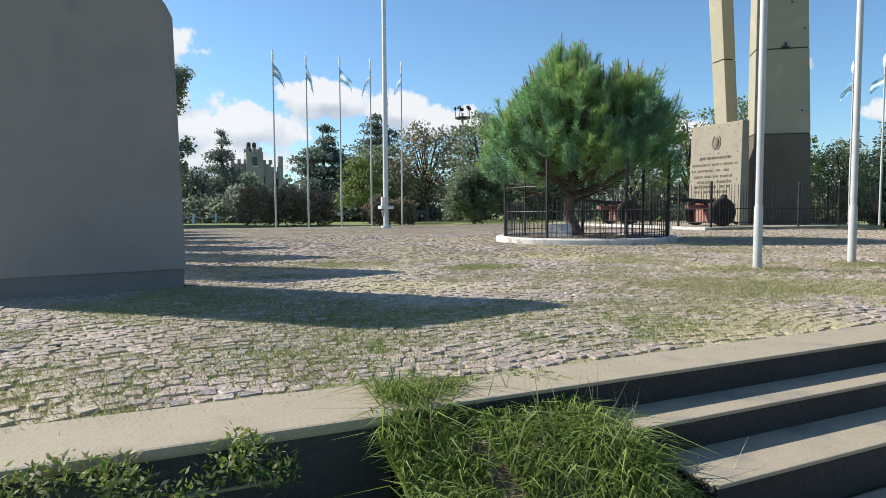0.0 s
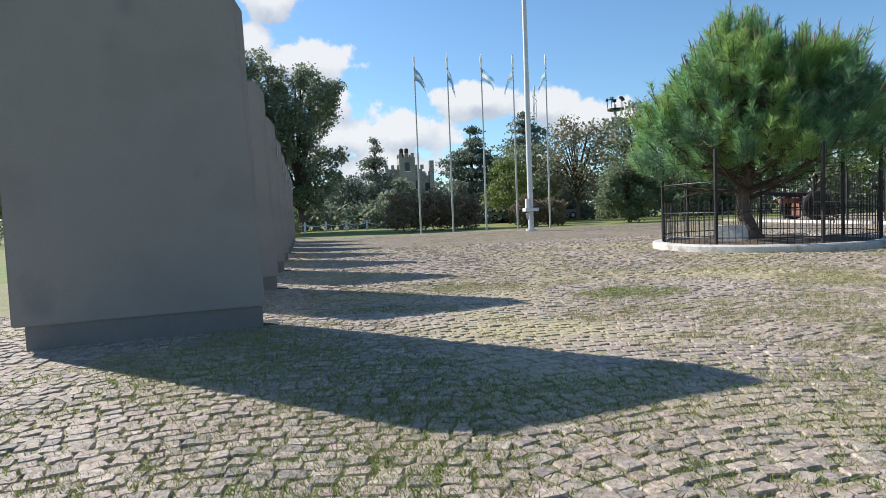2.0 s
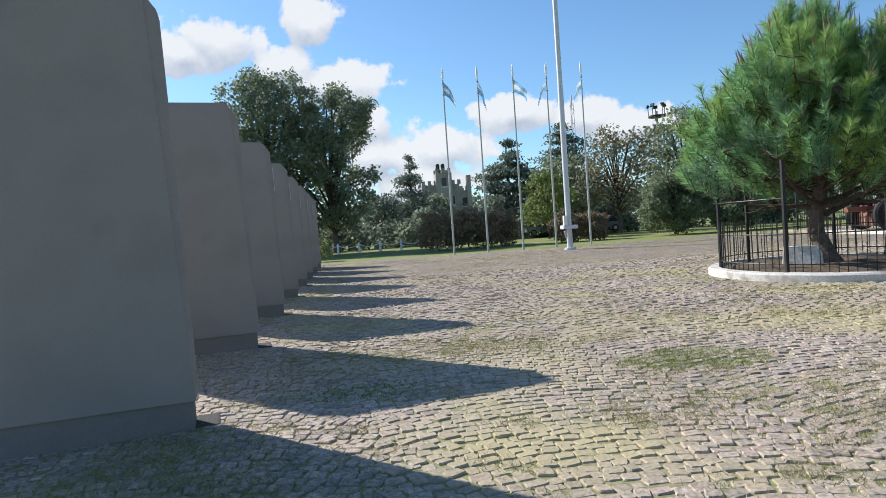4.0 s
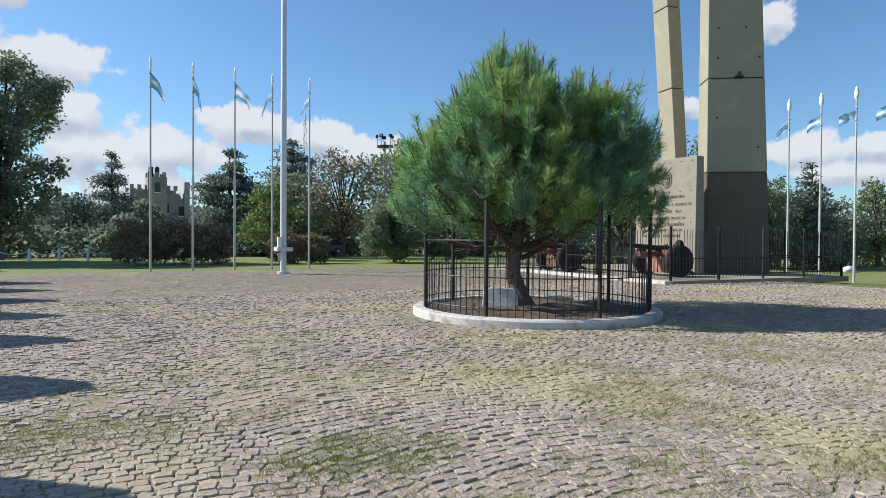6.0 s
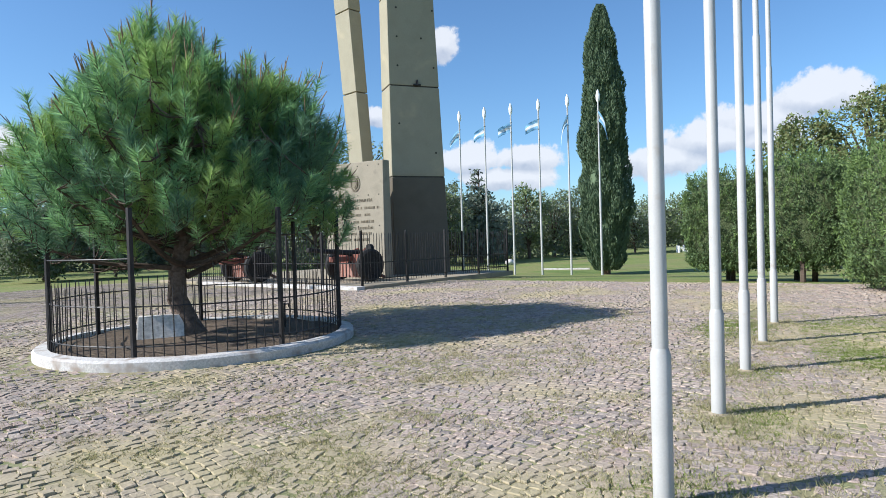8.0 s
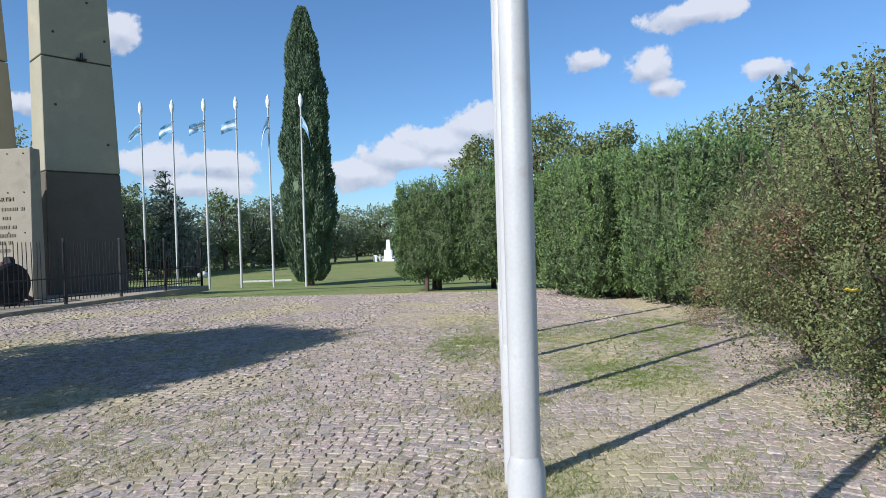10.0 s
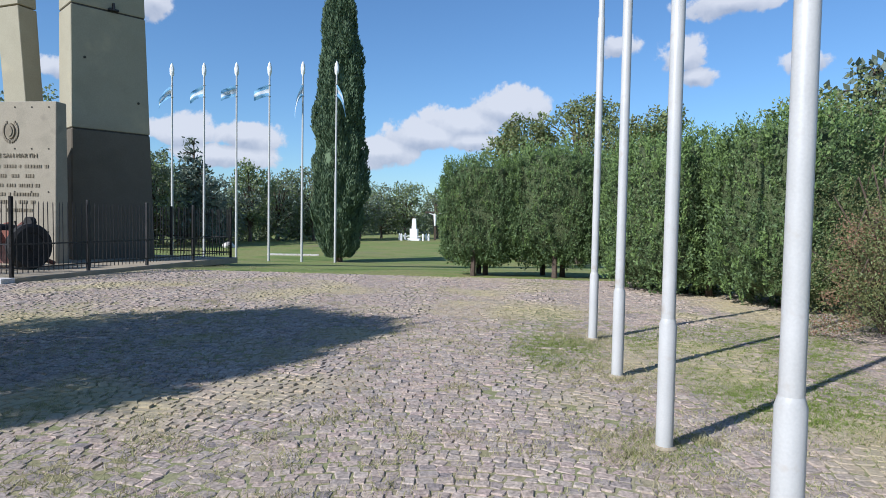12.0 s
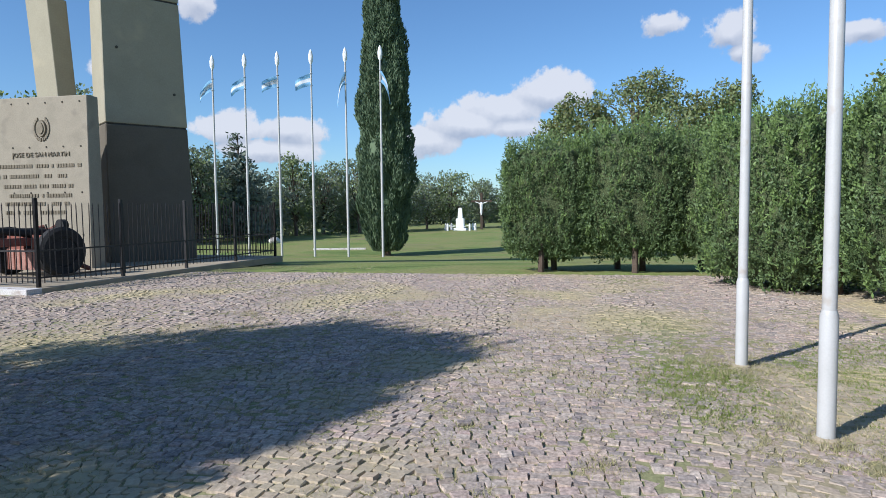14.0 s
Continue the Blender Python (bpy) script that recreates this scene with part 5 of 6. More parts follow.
broad_tree("evergreen_bush", "big rounded dark green bush behind the plaza", (27.7, 45.0, 0), 3.6, 4.2, 53, [M_DARK_LEAF, M_HEDGE], 14000, 0.12, 0.02, 26, mix=0.4)
broad_tree("yellow_bush", "small yellow-flowering bush at the end of the slabs", (-1.0, 43.5, 0), 1.0, 2.2, 54, [M_DARK_LEAF, M_LIME_LEAF], 1500, 0.08, 0.02, 16, mix=0.5)
for i, (x, y, h, w) in enumerate(((7.0, 48.6, 2.5, 3.4), (9.3, 48.8, 2.7, 3.6), (11.7, 48.5, 2.4, 3.4), (16.3, 47.6, 2.0, 2.6), (18.3, 47.3, 1.8, 2.4))):
    broad_tree("russet_shrub", "low russet-brown shrub behind the flagpoles", (x, y, -0.2), h, w, 60 + i, [M_RUST_LEAF, M_DARK_LEAF], 5000, 0.11, 0.02, 26, mix=0.3, group="russet shrubs")

# far side of the lawn
for i, (x, y, h, w, k) in enumerate(((57, 43.5, 8.4, 6.5, "lime"), (62, 41, 7.2, 7, "dark"), (73, 41, 6.0, 8, "cedar"), (78.1, 38.6, 8.2, 6, "mid"), (84, 37.5, 7.2, 8.5, "dark"), (86, 33.5, 8.2, 7, "dark"),
                                     (91, 32, 7.0, 7, "mid"), (102.3, 28.2, 6.6, 8, "dark"), (103, 24.6, 7.2, 7.5, "mid"), (110, 20.5, 6.2, 7, "dark"), (68, 43.5, 6.5, 8.5, "dark"), (52, 50.5, 11.3, 9, "lime"), (56.0, 46.8, 12.2, 9, "mid"),
                                     (48, 55, 9.5, 9, "dark"), (112, 14, 6.5, 9, "dark"), (120, 7, 6, 10, "mid"), (96, 30, 6, 8, "dark"))):
    mats = {"lime": [M_LIME_LEAF, M_MID_LEAF], "dark": [M_DARK_LEAF, M_MID_LEAF], "mid": [M_MID_LEAF, M_DARK_LEAF], "cedar": [M_CEDAR, M_DARK_LEAF]}[k]
    broad_tree("broadleaf_tree", {"lime": "yellow-green park tree beyond the monument", "dark": "dark park tree beyond the lawn", "mid": "mid-green park tree beyond the lawn", "cedar": "blue-grey conifer beyond the lawn"}[k],
               (x, y, -1.1), h + 1.1, w, 70 + i, mats, 4200, 0.2, 0.16, 28, mix=0.6 if k == "lime" else 0.3, group="trees beyond the lawn")
cedar_tree(CT, (66.5, 39.3, -1.1), 10.4, 7.5, 90, 4000, 0.24, 11, group="trees beyond the lawn")
for i, (x, y, h, w) in enumerate(((51.6, 7.4, 8.6, 5.5), (51, 3.4, 10.0, 8.0), (50, -1.0, 9.0, 6.5))):
    broad_tree("broadleaf_tree", "broad olive-green tree rising behind the hedge", (x, y, -1.1), h + 1.1, w, 95 + i, [M_MID_LEAF, M_SHRUB], 12500, 0.125, 0.3, 34, mix=0.4, squash=0.6, group="trees behind the hedge")
cedar_tree(CT, (34.0, -6.2, -0.5), 8.6, 8.5, 99, 5200, 0.2, 10, group="trees behind the hedge")
broad_tree("broadleaf_tree", "broad olive-green tree rising behind the hedge", (30.5, -3.5, -0.3), 6.4, 6.0, 101, [M_MID_LEAF, M_SHRUB], 12000, 0.09, 0.2, 34, mix=0.4, group="trees behind the hedge")
broad_tree("broadleaf_tree", "broad olive-green tree rising behind the hedge", (22.0, -3.0, 0), 5.6, 5.0, 102, [M_MID_LEAF, M_SHRUB], 11000, 0.08, 0.2, 30, mix=0.4, group="trees behind the hedge")


# ---- woods that close the distance ----
def woods(name, label, line, depth, height, radius, count, leaf, mats, seed, base=0.0):
    """An uneven band of foliage along a line of plan points."""
    g = np.random.default_rng(seed)
    cs, rs = [], []
    for (xa, ya), (xb, yb) in zip(line, line[1:]):
        n = int(math.hypot(xb - xa, yb - ya) / (radius * 0.55))
        for k in range(n):
            s = (k + g.random()) / n
            x, y = xa + (xb - xa) * s + g.normal() * depth, ya + (yb - ya) * s + g.normal() * depth
            top = height * (0.72 + 0.55 * noise.noise((x * 0.08, y * 0.08, seed)) + 0.2 * g.random())
            for z in np.arange(radius * 0.6, max(top, radius), radius * 0.9):
                cs.append((x + g.normal() * radius * 0.4, y + g.normal() * radius * 0.4, base + z))
                rs.append(radius * g.uniform(0.6, 1.05))
    ob = new(name, leaf_cloud(g, cs, rs, count, leaf, name, mats, 0.85, 1.5, 0.2, 0.3, mix=0.3))
    return tagged(ob, label, "woods", kind="stuff")


woods("far_woods", "far dark line of trees closing the park", [(-90, 90), (-20, 120), (40, 128), (80, 105), (105, 62), (125, 40)], 3.5, 7.5, 2.4, 26000, 0.62, [M_DARK_LEAF, M_CEDAR], 201)
woods("far_woods", "far dark line of trees beyond the lawn", [(112, 52), (135, 38), (150, 24), (152, 5), (140, -40)], 3.0, 5.5, 2.2, 16000, 0.55, [M_DARK_LEAF, M_MID_LEAF], 202, -1.2)
woods("undergrowth", "dark undergrowth below the park trees", [(-30, 66), (-4, 68), (20, 69), (46, 62)], 1.6, 3.6, 1.2, 22000, 0.28, [M_DARK_LEAF, M_CEDAR], 203, -0.3)
woods("undergrowth", "dark undergrowth beyond the monument", [(46, 60), (60, 48), (76, 42), (92, 36)], 1.6, 3.0, 1.2, 12000, 0.28, [M_DARK_LEAF, M_MID_LEAF], 204, -1.2)


# ---- far things ----
castle = thing("castle_building", "old stone mansion with crenellated towers behind the trees", "building", (16.1, 113, 0))


def block(name, x0, x1, y0, y1, z1, battlements, wins):
    bm = bmesh.new()
    box(bm, x0, x1, y0, y1, -0.3, z1, 0.05, segs=1)
    k = x0
    while battlements and k < x1 - 0.3:
        for yy in (y0, y1 - 0.4):
            box(bm, k, k + 0.55, yy, yy + 0.4, z1 - 0.01, z1 + 0.75)
        k += 1.05
    b = part(name, bm, M_BRICK, castle)
    for wx, wz in wins:
        w = bmesh.new()
        box(w, wx - 0.4, wx + 0.4, y0 - 0.04, y0 + 0.1, wz, wz + 1.5)
        pane = part("window", w, M_GLASSY, b)
        w = bmesh.new()
        box(w, wx - 0.5, wx + 0.5, y0 - 0.12, y0 - 0.02, wz - 0.15, wz)
        part("sill", w, M_WHITE_STONE, pane)


block("main_wing", -4.4, 2.2, 0, 9, 9.0, True, ((-3.3, 2.2), (-1.3, 2.2), (0.8, 2.2), (-3.3, 5.4), (-1.3, 5.4), (0.8, 5.4)))
block("tower", -2.0, 0.8, -1.0, 2.5, 11.0, True, ((-0.6, 8.6), (-0.6, 5.0)))
block("stair_turret", 2.2, 3.9, 0, 6, 7.8, True, ((3.0, 2.4), (3.0, 5.0)))
block("chimney_turret", 3.4, 4.2, -0.6, 0.4, 10.4, False, ())
bm = bmesh.new()
for k in range(2):
    bm = bmesh.new()
    tube(bm, [(-1.4 + 0.9 * k, 0.5, 11.0), (-1.4 + 0.9 * k, 0.5, 12.5), (-1.4 + 0.9 * k, 0.5, 12.7)], [0.35, 0.35, 0.2], 12)
    part("water_tank", bm, M_JOINT, castle)

flood = thing("floodlight_mast", "tall steel floodlight mast with a ring of lamps", "light mast", (35.3, 71.5, -0.4))
bm = bmesh.new()
tube(bm, [(0, 0, 0), (0, 0, 13.3)], [0.2, 0.1], 10)
part("pole", bm, M_STEEL, flood, "", True)
bm = bmesh.new()
tube(bm, [(0, 0, 12.6), (0, 0, 12.8)], [0.95, 0.95], 16)
part("platform", bm, M_IRON, flood)
for k in range(5):
    bm = bmesh.new()
    a = k * math.tau / 5
    box(bm, -0.24, 0.24, -0.1, 0.1, -0.18, 0.18, 0.04, pose(math.cos(a) * 0.95, math.sin(a) * 0.95, 13.9, 25, 0, math.degrees(a) - 90))
    tube(bm, [(math.cos(a) * 0.9, math.sin(a) * 0.9, 12.8), (math.cos(a) * 0.95, math.sin(a) * 0.95, 13.7)], [0.04, 0.04], 5)
    part("lamp_head", bm, M_IRON, flood)
ant = thing("antenna_mast", "thin lattice radio mast above the trees", "antenna", (41.2, 117.8, 0))
for k in range(3):
    bm = bmesh.new()
    a = k * math.tau / 3
    tube(bm, [(0.5 * math.cos(a), 0.5 * math.sin(a), 0), (0.3 * math.cos(a), 0.3 * math.sin(a), 23)], [0.07, 0.05], 4)
    part("leg", bm, M_STEEL, ant)
bm = bmesh.new()
for k in range(26):
    a = k * math.tau / 3
    z = 0.9 * k
    tube(bm, [(0.45 * math.cos(a), 0.45 * math.sin(a), z), (0.42 * math.cos(a + 2.1), 0.42 * math.sin(a + 2.1), z + 0.9)], [0.04, 0.04], 4)
part("bracing", bm, M_STEEL, ant)
bm = bmesh.new()
tube(bm, [(0, 0, 22.5), (0, 0, 24.5)], [0.15, 0.1], 6)
part("top_drum", bm, M_WHITE_STONE, ant)

# chain barrier behind the slabs
chain = thing("chain_barrier", "row of low white posts joined by a hanging chain", "barrier", (-3.5, 51.6, 0))
for k in range(7):
    bm = bmesh.new()
    tube(bm, [(1.6 * k, 0, -0.1), (1.6 * k, 0, 0.62), (1.6 * k, 0, 0.7)], [0.09, 0.08, 0.04], 8)
    part("post", bm, M_WHITE_STONE, chain)
    if k < 6:
        bm = bmesh.new()
        tube(bm, [(1.6 * (k + s / 6), 0, 0.55 - 0.22 * (1 - (s / 3 - 1) ** 2)) for s in range(7)], [0.03] * 7, 5)
        part("chain", bm, M_WHITE_STONE, chain)


def parked_car(at, turn, mat, label):
    ob = thing("parked_car", label, "car", at, turn=turn)
    bm = bmesh.new()
    side = [(-2.1, 0.35), (2.1, 0.35), (2.1, 0.75), (1.3, 0.9), (-1.9, 0.95), (-2.1, 0.8)]
    a = [bm.verts.new((x, -0.82, z)) for x, z in side]
    b = [bm.verts.new((x, 0.82, z)) for x, z in side]
    bm.faces.new(a)
    bm.faces.new(list(reversed(b)))
    for i in range(6):
        bm.faces.new((a[(i + 1) % 6], a[i], b[i], b[(i + 1) % 6]))
    bmesh.ops.bevel(bm, geom=list(bm.edges), offset=0.06, segments=2, affect="EDGES")
    part("body", bm, mat, ob, "", True)
    bm = bmesh.new()
    frustum(bm, [(-1.7, -0.76), (0.95, -0.76), (0.95, 0.76), (-1.7, 0.76)], [(-1.3, -0.6), (0.2, -0.6), (0.2, 0.6), (-1.3, 0.6)], 0.92, 1.42)
    part("cabin_glass", bm, M_GLASSY, ob, "dark glass")
    bm = bmesh.new()
    box(bm, -1.32, 0.22, -0.61, 0.61, 1.41, 1.46, 0.03)
    part("roof", bm, mat, ob)
    for x in (-1.35, 1.3):
        for y in (-0.78, 0.78):
            bm = bmesh.new()
            tube(bm, [(x, y - 0.1, 0.32), (x, y + 0.1, 0.32)], [0.32, 0.32], 16)
            wh = part("wheel", bm, M_TYRE, ob)
            bm = bmesh.new()
            tube(bm, [(x, y - 0.11, 0.32), (x, y + 0.11, 0.32)], [0.18, 0.18], 10)
            part("rim", bm, M_STEEL, wh)
    return ob


parked_car((24.8, 63.5, -0.05), 172, M_CARGREY, "dark grey car parked under the trees")
parked_car((19.8, 66.5, -0.05), 10, M_STEEL, "silver car parked under the trees")

ob_ = thing("white_obelisk", "small white memorial obelisk on a stepped base, ringed by chained posts", "memorial", (95.5, 22.0, -1.15))
ob_.scale = (0.95, 0.95, 1.32)
bm = bmesh.new()
box(bm, -0.95, 0.95, -0.95, 0.95, -0.1, 0.22, 0.03)
part("base", bm, M_WHITE_STONE, ob_)
bm = bmesh.new()
box(bm, -0.58, 0.58, -0.58, 0.58, 0.22, 1.25, 0.08)
part("plinth", bm, M_WHITE_STONE, ob_)
bm = bmesh.new()
frustum(bm, [(-0.34, -0.34), (0.34, -0.34), (0.34, 0.34), (-0.34, 0.34)], [(-0.24, -0.24), (0.24, -0.24), (0.24, 0.24), (-0.24, 0.24)], 1.25, 2.35)
part("shaft", bm, M_WHITE_STONE, ob_)
for x, y in ((-1.6, -1.6), (1.6, -1.6), (1.6, 1.6), (-1.6, 1.6), (0, -2.2), (0, 2.2)):
    bm = bmesh.new()
    tube(bm, [(x, y, -0.05), (x, y, 0.65), (x, y, 0.75)], [0.16, 0.14, 0.05], 8)
    part("post", bm, M_WHITE_STONE, ob_)
ring = [(-1.6, -1.6), (0, -2.2), (1.6, -1.6), (1.6, 1.6), (0, 2.2), (-1.6, 1.6)]
for (xa, ya), (xb, yb) in zip(ring, ring[1:] + ring[:1]):
    bm = bmesh.new()
    tube(bm, [(xa + (xb - xa) * s / 6, ya + (yb - ya) * s / 6, 0.6 - 0.25 * (1 - (s / 3 - 1) ** 2)) for s in range(7)], [0.03] * 7, 4)
    part("chain", bm, M_WHITE_STONE, ob_)
cross = thing("wayside_cross", "tall dark wooden cross with a pale carved statue", "cross", (100.0, 19.6, -1.15))
cross.scale = (0.8, 0.8, 0.8)
bm = bmesh.new()
box(bm, -0.2, 0.2, -0.22, 0.22, -0.2, 6.6, 0.03)
part("upright", bm, M_WOOD, cross)
bm = bmesh.new()
box(bm, -0.18, 0.18, -1.9, 1.9, 4.9, 5.25, 0.03)
part("crossbeam", bm, M_WOOD, cross)
bm = bmesh.new()
tube(bm, [(-0.3, 0, 2.6), (-0.35, 0, 3.6), (-0.32, 0, 4.6), (-0.3, 0, 4.9)], [0.14, 0.24, 0.3, 0.1], 10)
tube(bm, [(-0.3, -1.1, 4.95), (-0.32, 0, 4.55), (-0.3, 1.1, 4.95)], [0.06, 0.1, 0.06], 8)
part("statue", bm, M_WHITE_STONE, cross, "pale plain carved figure")
bm = bmesh.new()
box(bm, -1.9, 1.9, -0.12, 0.12, -0.1, 0.1, 0.02)
lawn_kerb = part("lawn_kerb", bm, M_KERB)
lawn_kerb.matrix_basis = pose(52.8, 24.1, -1.13, 0, 0, 101)
tagged(lawn_kerb, "low whitewashed kerb lying across the lawn", "kerb", kind="structure")
bm = bmesh.new()
bmesh.ops.create_icosphere(bm, subdivisions=3, radius=0.5)
for v in bm.verts:
    v.co = Vector((v.co.x * 1.3, v.co.y, v.co.z * 0.8)) * (1 + 0.25 * noise.noise(v.co * 2.5))
rock = part("boulder", bm, M_ROCK, smooth=True)
rock.matrix_basis = pose(62, 33.5, -1.0)
tagged(rock, "pale boulder lying on the lawn", "rock")


# ---- grass tufts in the paving ----
rng = np.random.default_rng(77)


def tufts(name, label, spots, per, low, high, mats, spread, width=0.006):
    roots, heads = [], []
    for x, y, k in spots:
        n = max(3, int(per * k))
        p = np.stack((x + rng.normal(size=n) * spread, y + rng.normal(size=n) * spread, np.full(n, -0.009)), 1)
        h = (low + (high - low) * rng.random(n))[:, None] * (0.7 + 0.3 * k)
        roots.append(p)
        heads.append(p + np.concatenate((rng.normal(size=(n, 2)) * 0.6 * h, h), 1))
    tagged(new(name, thin_blades(rng, np.concatenate(roots), np.concatenate(heads), width, name, mats)), label, "grass", kind="stuff")


def open_paving(x, y):
    return (x - PC[0]) ** 2 + (y - PC[1]) ** 2 > 6.4


def on_platform(x, y):
    d = Vector((x - P0[0], y - P0[1], 0))
    return d.x * PU.x + d.y * PU.y > -0.5 and d.x * PV.x + d.y * PV.y > -0.2


spots = []
while len(spots) < 4600:
    x, y = rng.uniform(-3, 9), rng.uniform(3.4, 11)
    k = noise.noise((x * 0.45, y * 0.45, 9)) + 0.5 * noise.noise((x * 1.7, y * 1.7, 2)) + 0.12 * (7.5 - y)
    if k > 0.1 and open_paving(x, y):
        spots.append((x, y, min(1.0, 0.3 + k)))
tufts("joint_grass", "short olive grass growing in the joints near the steps", spots, 54, 0.018, 0.045, [M_OLIVE], 0.12, 0.0075)
spots = []
while len(spots) < 980:
    x, y = (rng.uniform(3.5, 13), rng.uniform(4.5, 10.5)) if len(spots) % 2 else (rng.uniform(1, 19), rng.uniform(3.6, 13.5))
    k = noise.noise((x * 0.4, y * 0.4, 19)) + 0.4 * noise.noise((x * 1.3, y * 1.3, 4)) + 0.3 * math.exp(-((y - 6.6) / 1.2) ** 2)
    if k > -0.12 and open_paving(x, y):
        spots.append((x, y, rng.uniform(0.25, 1.0)))
for px in (8.24, 10.26, 12.18, 14.2, 16.24):
    for _ in range(40):
        spots.append((px + rng.normal() * 0.38, 6.6 + rng.normal() * 0.30, rng.uniform(0.4, 1.0)))
while len(spots) < 3200:
    x, y = rng.uniform(-1, 27), rng.uniform(9, 30)
    if noise.noise((x * 0.22, y * 0.22, 41)) + 0.5 * noise.noise((x * 0.9, y * 0.9, 7)) > -0.05 and open_paving(x, y) and not on_platform(x, y):
        spots.append((x, y, rng.uniform(0.2, 0.5)))
tufts("dry_tufts", "dry tan tufts of grass standing between the cobblestones", spots, 85, 0.025, 0.07, M_DRY, 0.075, 0.007)
spots = []
while len(spots) < 420:
    x, y = rng.uniform(1, 19), rng.uniform(4.2, 14)
    if noise.noise((x * 0.5, y * 0.5, 29)) > -0.2 and open_paving(x, y):
        spots.append((x, y, rng.uniform(0.3, 1.0)))
tufts("olive_tufts", "low olive tufts of grass standing between the cobblestones", spots, 75, 0.02, 0.055, M_OLIVE, 0.075, 0.007)
green = []
for cx, cy, rx, ry, k in ((5.05, 8.65, 0.6, 0.4, 190), (15.2, 5.1, 2.4, 1.1, 1500), (15.4, 7.1, 1.0, 0.55, 330), (16.8, 4.1, 1.4, 0.9, 600), (13.2, 5.4, 0.8, 0.5, 160), (0.6, 5.2, 2.2, 1.5, 520), (3.4, 4.6, 1.6, 0.9, 260), (10.2, 6.4, 0.5, 0.3, 110), (12.2, 6.6, 0.4, 0.3, 70), (8.2, 6.6, 0.6, 0.4, 110), (2.6, 4.0, 1.8, 0.6, 230), (2.1, 8.6, 0.5, 0.2, 50)):
    for _ in range(k):
        a, q = rng.uniform(0, math.tau), math.sqrt(rng.random())
        green.append((cx + rx * q * math.cos(a), cy + ry * q * math.sin(a), rng.uniform(0.4, 1)))
tufts("green_grass_patches", "patches of short green grass overgrowing the cobblestones", green, 44, 0.018, 0.045, M_BLADE, 0.11, 0.0075)


# ---- cobblestones ----
def cobble_rows(x0, x1, y0, y1):
    """Centres, lengths, widths and turns of stones laid in waved rows."""
    out = []
    pitch = 0.092
    span, rise = 2.3, 0.26
    for j in range(int((y1 - y0 + 1.2) / pitch)):
        x = x0 + rng.uniform(0, 0.1)
        while x < x1:
            L = rng.uniform(0.068, 0.135)
            c = x + L / 2
            yy = y0 + j * pitch
            warp = 0.5 * noise.noise((c * 0.23, yy * 0.23, 3.0))
            s = ((c + 0.9 * warp) / span) % 1.0
            arc = rise * (1 - (2 * s - 1) ** 2) - 0.25 + 0.35 * warp
            y = yy + arc + rng.normal() * 0.011 + 0.03 * noise.noise((c * 2.1, yy * 2.1, 8.0))
            if y0 < y < y1 - 0.06 and c < x1 - 0.08:
                out.append((c, y, L - rng.uniform(-0.002, 0.008), pitch - rng.uniform(-0.003, 0.008), math.atan(-4 * rise * (2 * s - 1) / span) * 0.9 + rng.normal() * 0.13))
            x += L
    return np.array(out)


def cross_field(x, y):
    """Where the rows run across instead of along."""
    return x + 0.9 * noise.noise((x * 0.3, y * 0.3, 12)) + 0.12 * (y - 7) > 7.2


A = cobble_rows(PLAZA[0], 17.0, 2.0, PLAZA[3])
B = cobble_rows(2.0, PLAZA[3], 2.0, PLAZA[1])
B = np.stack((B[:, 1], B[:, 0], B[:, 2], B[:, 3], math.pi / 2 - B[:, 4]), 1)
C = np.array([s for s in A if not cross_field(s[0], s[1])] + [s for s in B if cross_field(s[0], s[1])])
C = C[(C[:, 1] > np.where(C[:, 0] < 1.65, 3.41, PLAZA[2] + 0.07)) | (C[:, 0] > 9.5)]
C = C[((C[:, 0] - PC[0]) ** 2 + (C[:, 1] - PC[1]) ** 2) > (PR + 0.05) ** 2]
q = (C[:, :2] - np.array(P0)) @ np.array(((PU.x, PV.x), (PU.y, PV.y)))
C = C[~((q[:, 0] > -0.4) & (q[:, 0] < 9.35) & (q[:, 1] > -0.1))]
n = len(C)
one = (C[:, 0] > 4.2) & (C[:, 0] < 5.8) & (C[:, 1] > 7.4) & (C[:, 1] < 9.2)
idx = np.where(one)[0][:300]
rest = np.ones(n, bool)
rest[idx] = False


RINGS = ((1.0, -0.022), (0.96, -0.006), (0.84, 0.0))
SQUARE = np.array(((-0.5, -0.5), (0.5, -0.5), (0.5, 0.5), (-0.5, 0.5)))
WORN = np.array(((-0.5, -0.36), (-0.4, -0.5), (0.4, -0.5), (0.5, -0.36), (0.5, 0.36), (0.4, 0.5), (-0.4, 0.5), (-0.5, 0.36)))


def stone_quads(rings, n):
    """Faces of one stone: its top, then its sides, ring by ring."""
    k = n * (rings - 1)
    top = [(0, 1, 2, 3)] if n == 4 else [(0, 1, 2, 3), (0, 3, 4, 7), (4, 5, 6, 7)]
    return np.array([tuple(k + q for q in f) for f in top] + [(a + i, a + (i + 1) % n, a + n + (i + 1) % n, a + n + i) for a in range(0, k, n) for i in range(n)])


def stone_verts(L, W, r):
    """The points of one worn stone: foot, shoulder, crown."""
    k = r.normal(size=(8, 2)) * 0.005
    return np.concatenate([np.column_stack((WORN * (L, W) * grow + k, np.full(8, dz))) for grow, dz in RINGS])


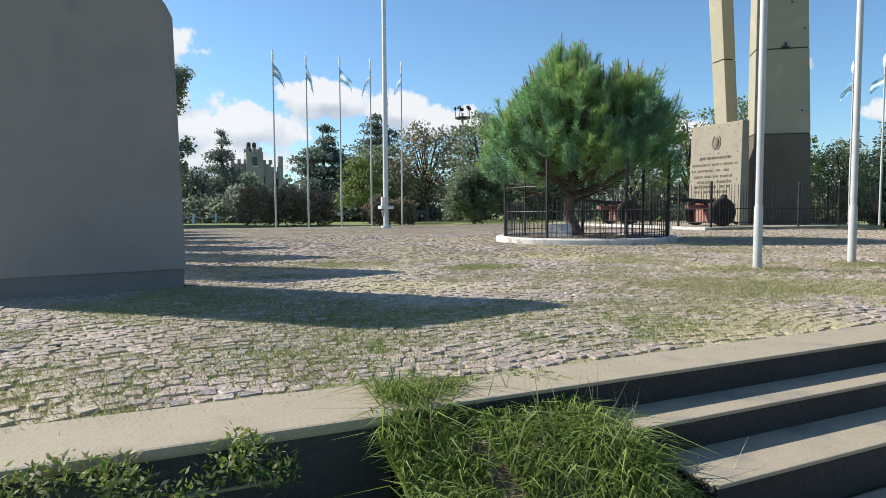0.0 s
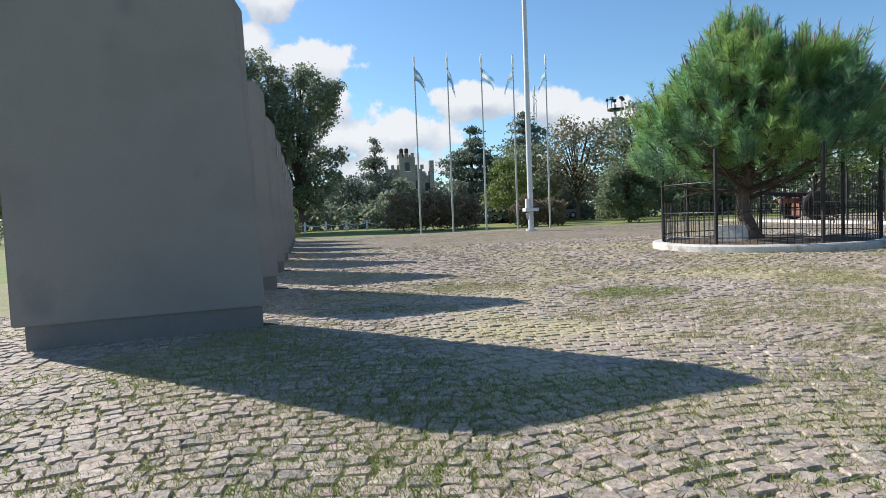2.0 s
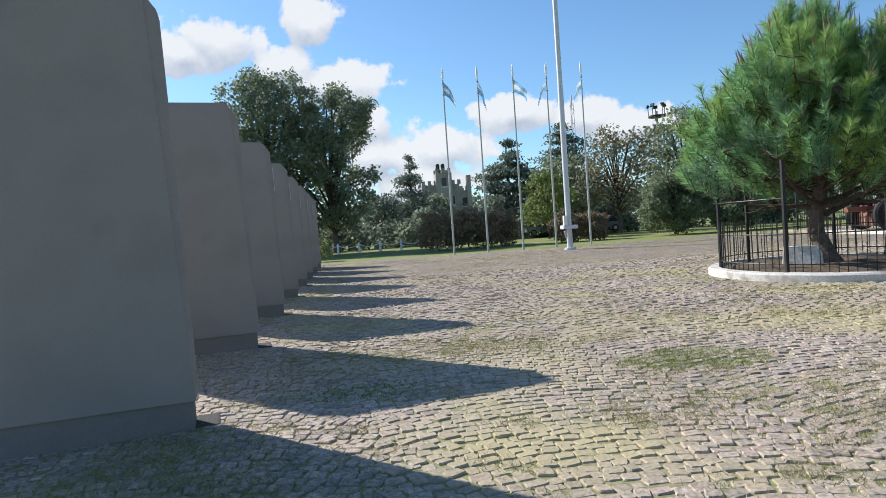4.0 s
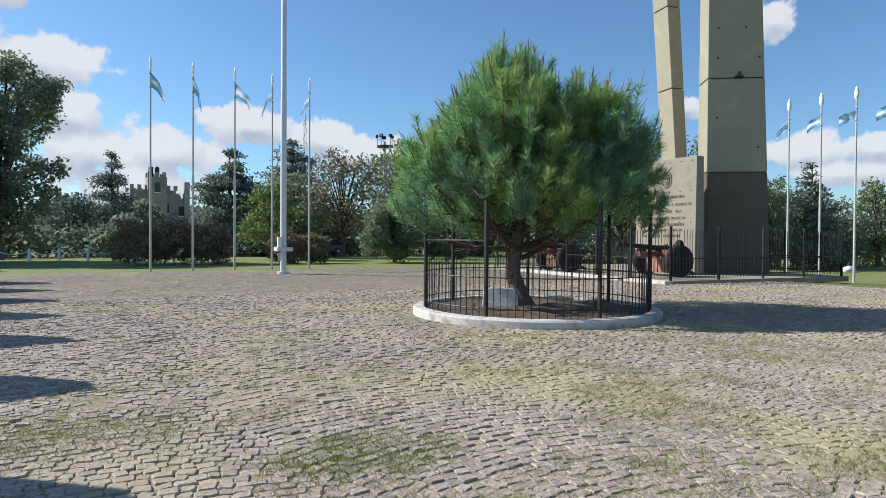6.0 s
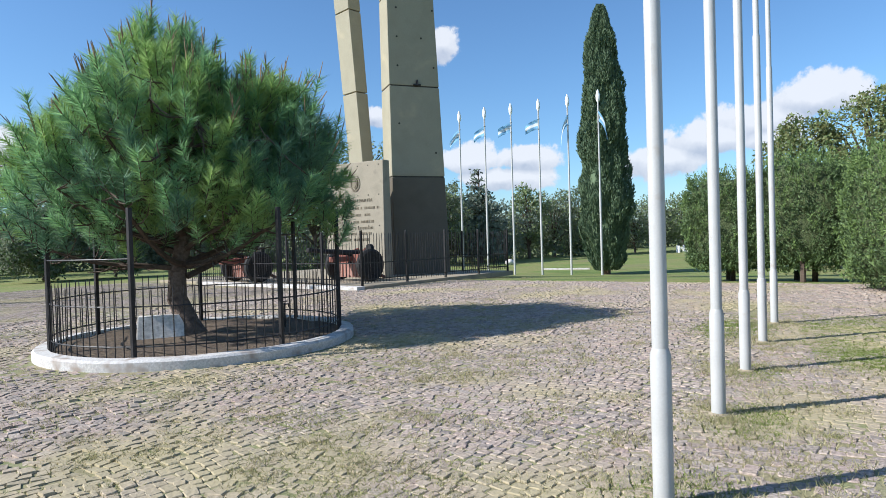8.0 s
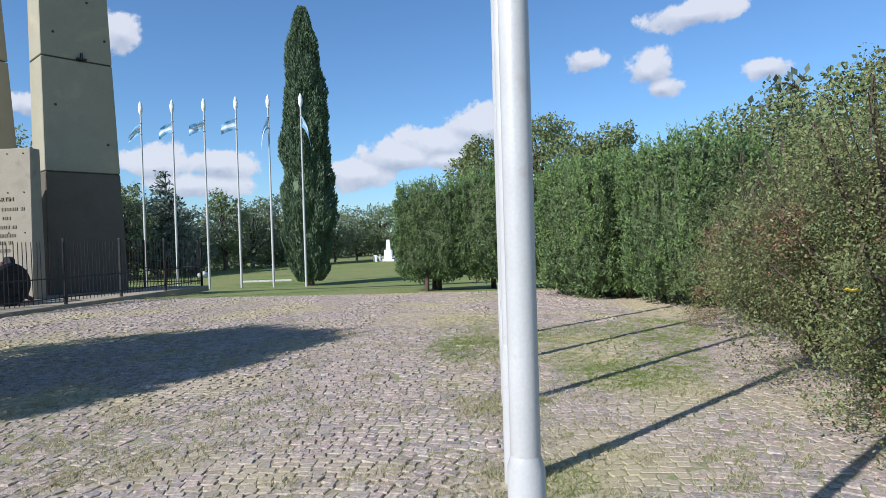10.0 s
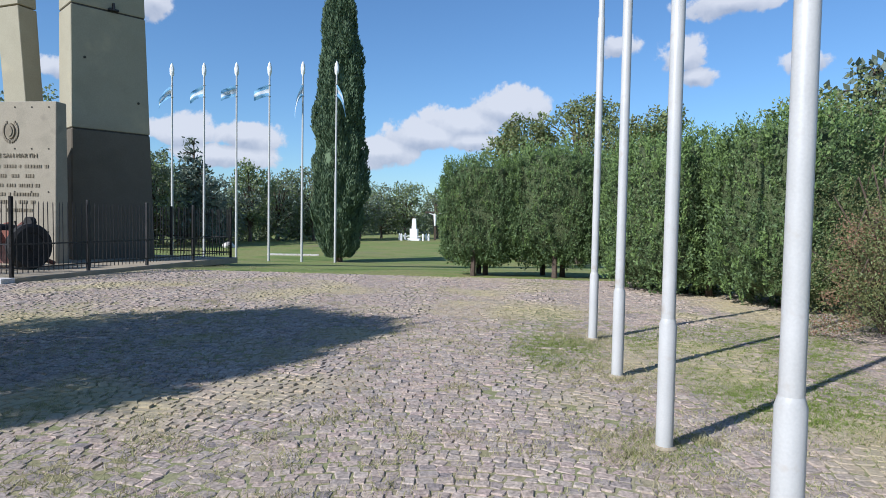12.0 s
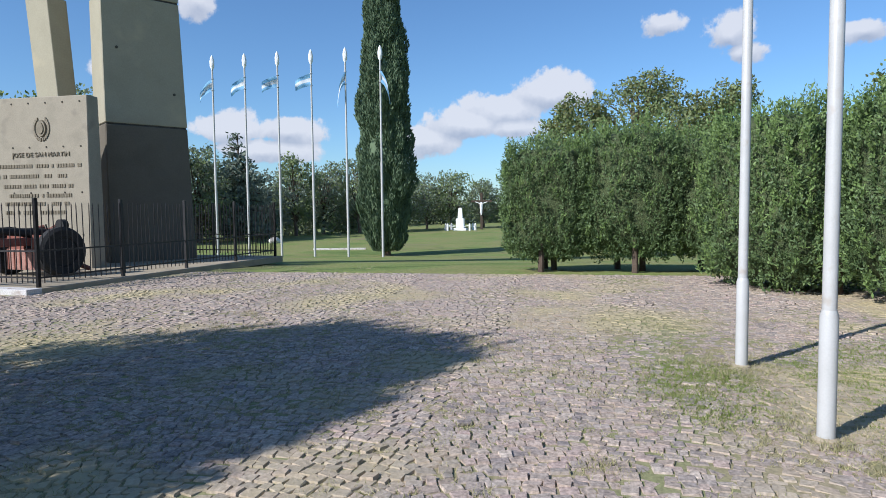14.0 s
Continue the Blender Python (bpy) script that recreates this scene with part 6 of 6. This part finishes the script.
def stone_field(name, R, rings, label, shape=SQUARE):
    """Many stones joined into one mesh, each with its own outline, height and tilt."""
    m, k, n = len(R), len(rings), len(shape)
    V = np.zeros((m, n * k, 3))
    top = rng.normal(size=m) * (0.0030 if n == 8 else 0.0045) + 0.010 * np.array([noise.noise((x * 0.5, y * 0.5, 6)) for x, y in R[:, :2]])
    jig = rng.normal(size=(m, n, 2)) * 0.0048
    tilt = rng.normal(size=(m, 2)) * (0.035 if n == 8 else 0.06)
    ca, sa = np.cos(R[:, 4:5]), np.sin(R[:, 4:5])
    for ring, (grow, dz) in enumerate(rings):
        px, py = shape[None, :, 0] * R[:, 2:3] * grow + jig[:, :, 0], shape[None, :, 1] * R[:, 3:4] * grow + jig[:, :, 1]
        at = slice(ring * n, ring * n + n)
        V[:, at, 0] = R[:, 0:1] + px * ca - py * sa
        V[:, at, 1] = R[:, 1:2] + px * sa + py * ca
        V[:, at, 2] = (top + 0.006)[:, None] + dz + (px * tilt[:, 0:1] + py * tilt[:, 1:2] if ring else 0)
    F = (stone_quads(k, n)[None] + (np.arange(m) * n * k)[:, None, None]).reshape(-1, 4)
    ob = new(name, quick_mesh(name, V.reshape(-1, 3), F, M_COBBLE, False))
    ob.parent = plaza
    tagged(ob, label, kind="stuff")


R = C[rest]
close = (R[:, 0] > -2.2) & (R[:, 0] < 13) & (R[:, 1] < 10)
stone_field("cobblestones", R[close], RINGS, "worn grey and pinkish cobblestones", WORN)
hidden = (R[:, 0] < -1.8) & (R[:, 1] > 9)
far = (~close) & (R[:, 1] > 21)
stone_field("cobblestones", R[~close & ~far & ~hidden], ((0.98, -0.022), (0.87, 0.0)), "worn grey and pinkish cobblestones")
stone_field("cobblestones", R[far & ~hidden], ((0.95, 0.0),), "worn grey and pinkish cobblestones")
shapes = [quick_mesh("cobblestone", stone_verts(0.10, 0.084, rng), stone_quads(3, 8), M_COBBLE_ONE, False) for k in range(10)]
for i in idx:
    x, y, L, W, a = C[i]
    ob = new("cobblestone", shapes[int(rng.integers(10))])
    ob.parent = plaza
    ob.matrix_basis = pose(x, y, 0.006 + rng.normal() * 0.004, rng.normal() * 1.5, rng.normal() * 1.5, math.degrees(a)) @ Matrix.Diagonal((L / 0.10, W / 0.084, 1, 1))
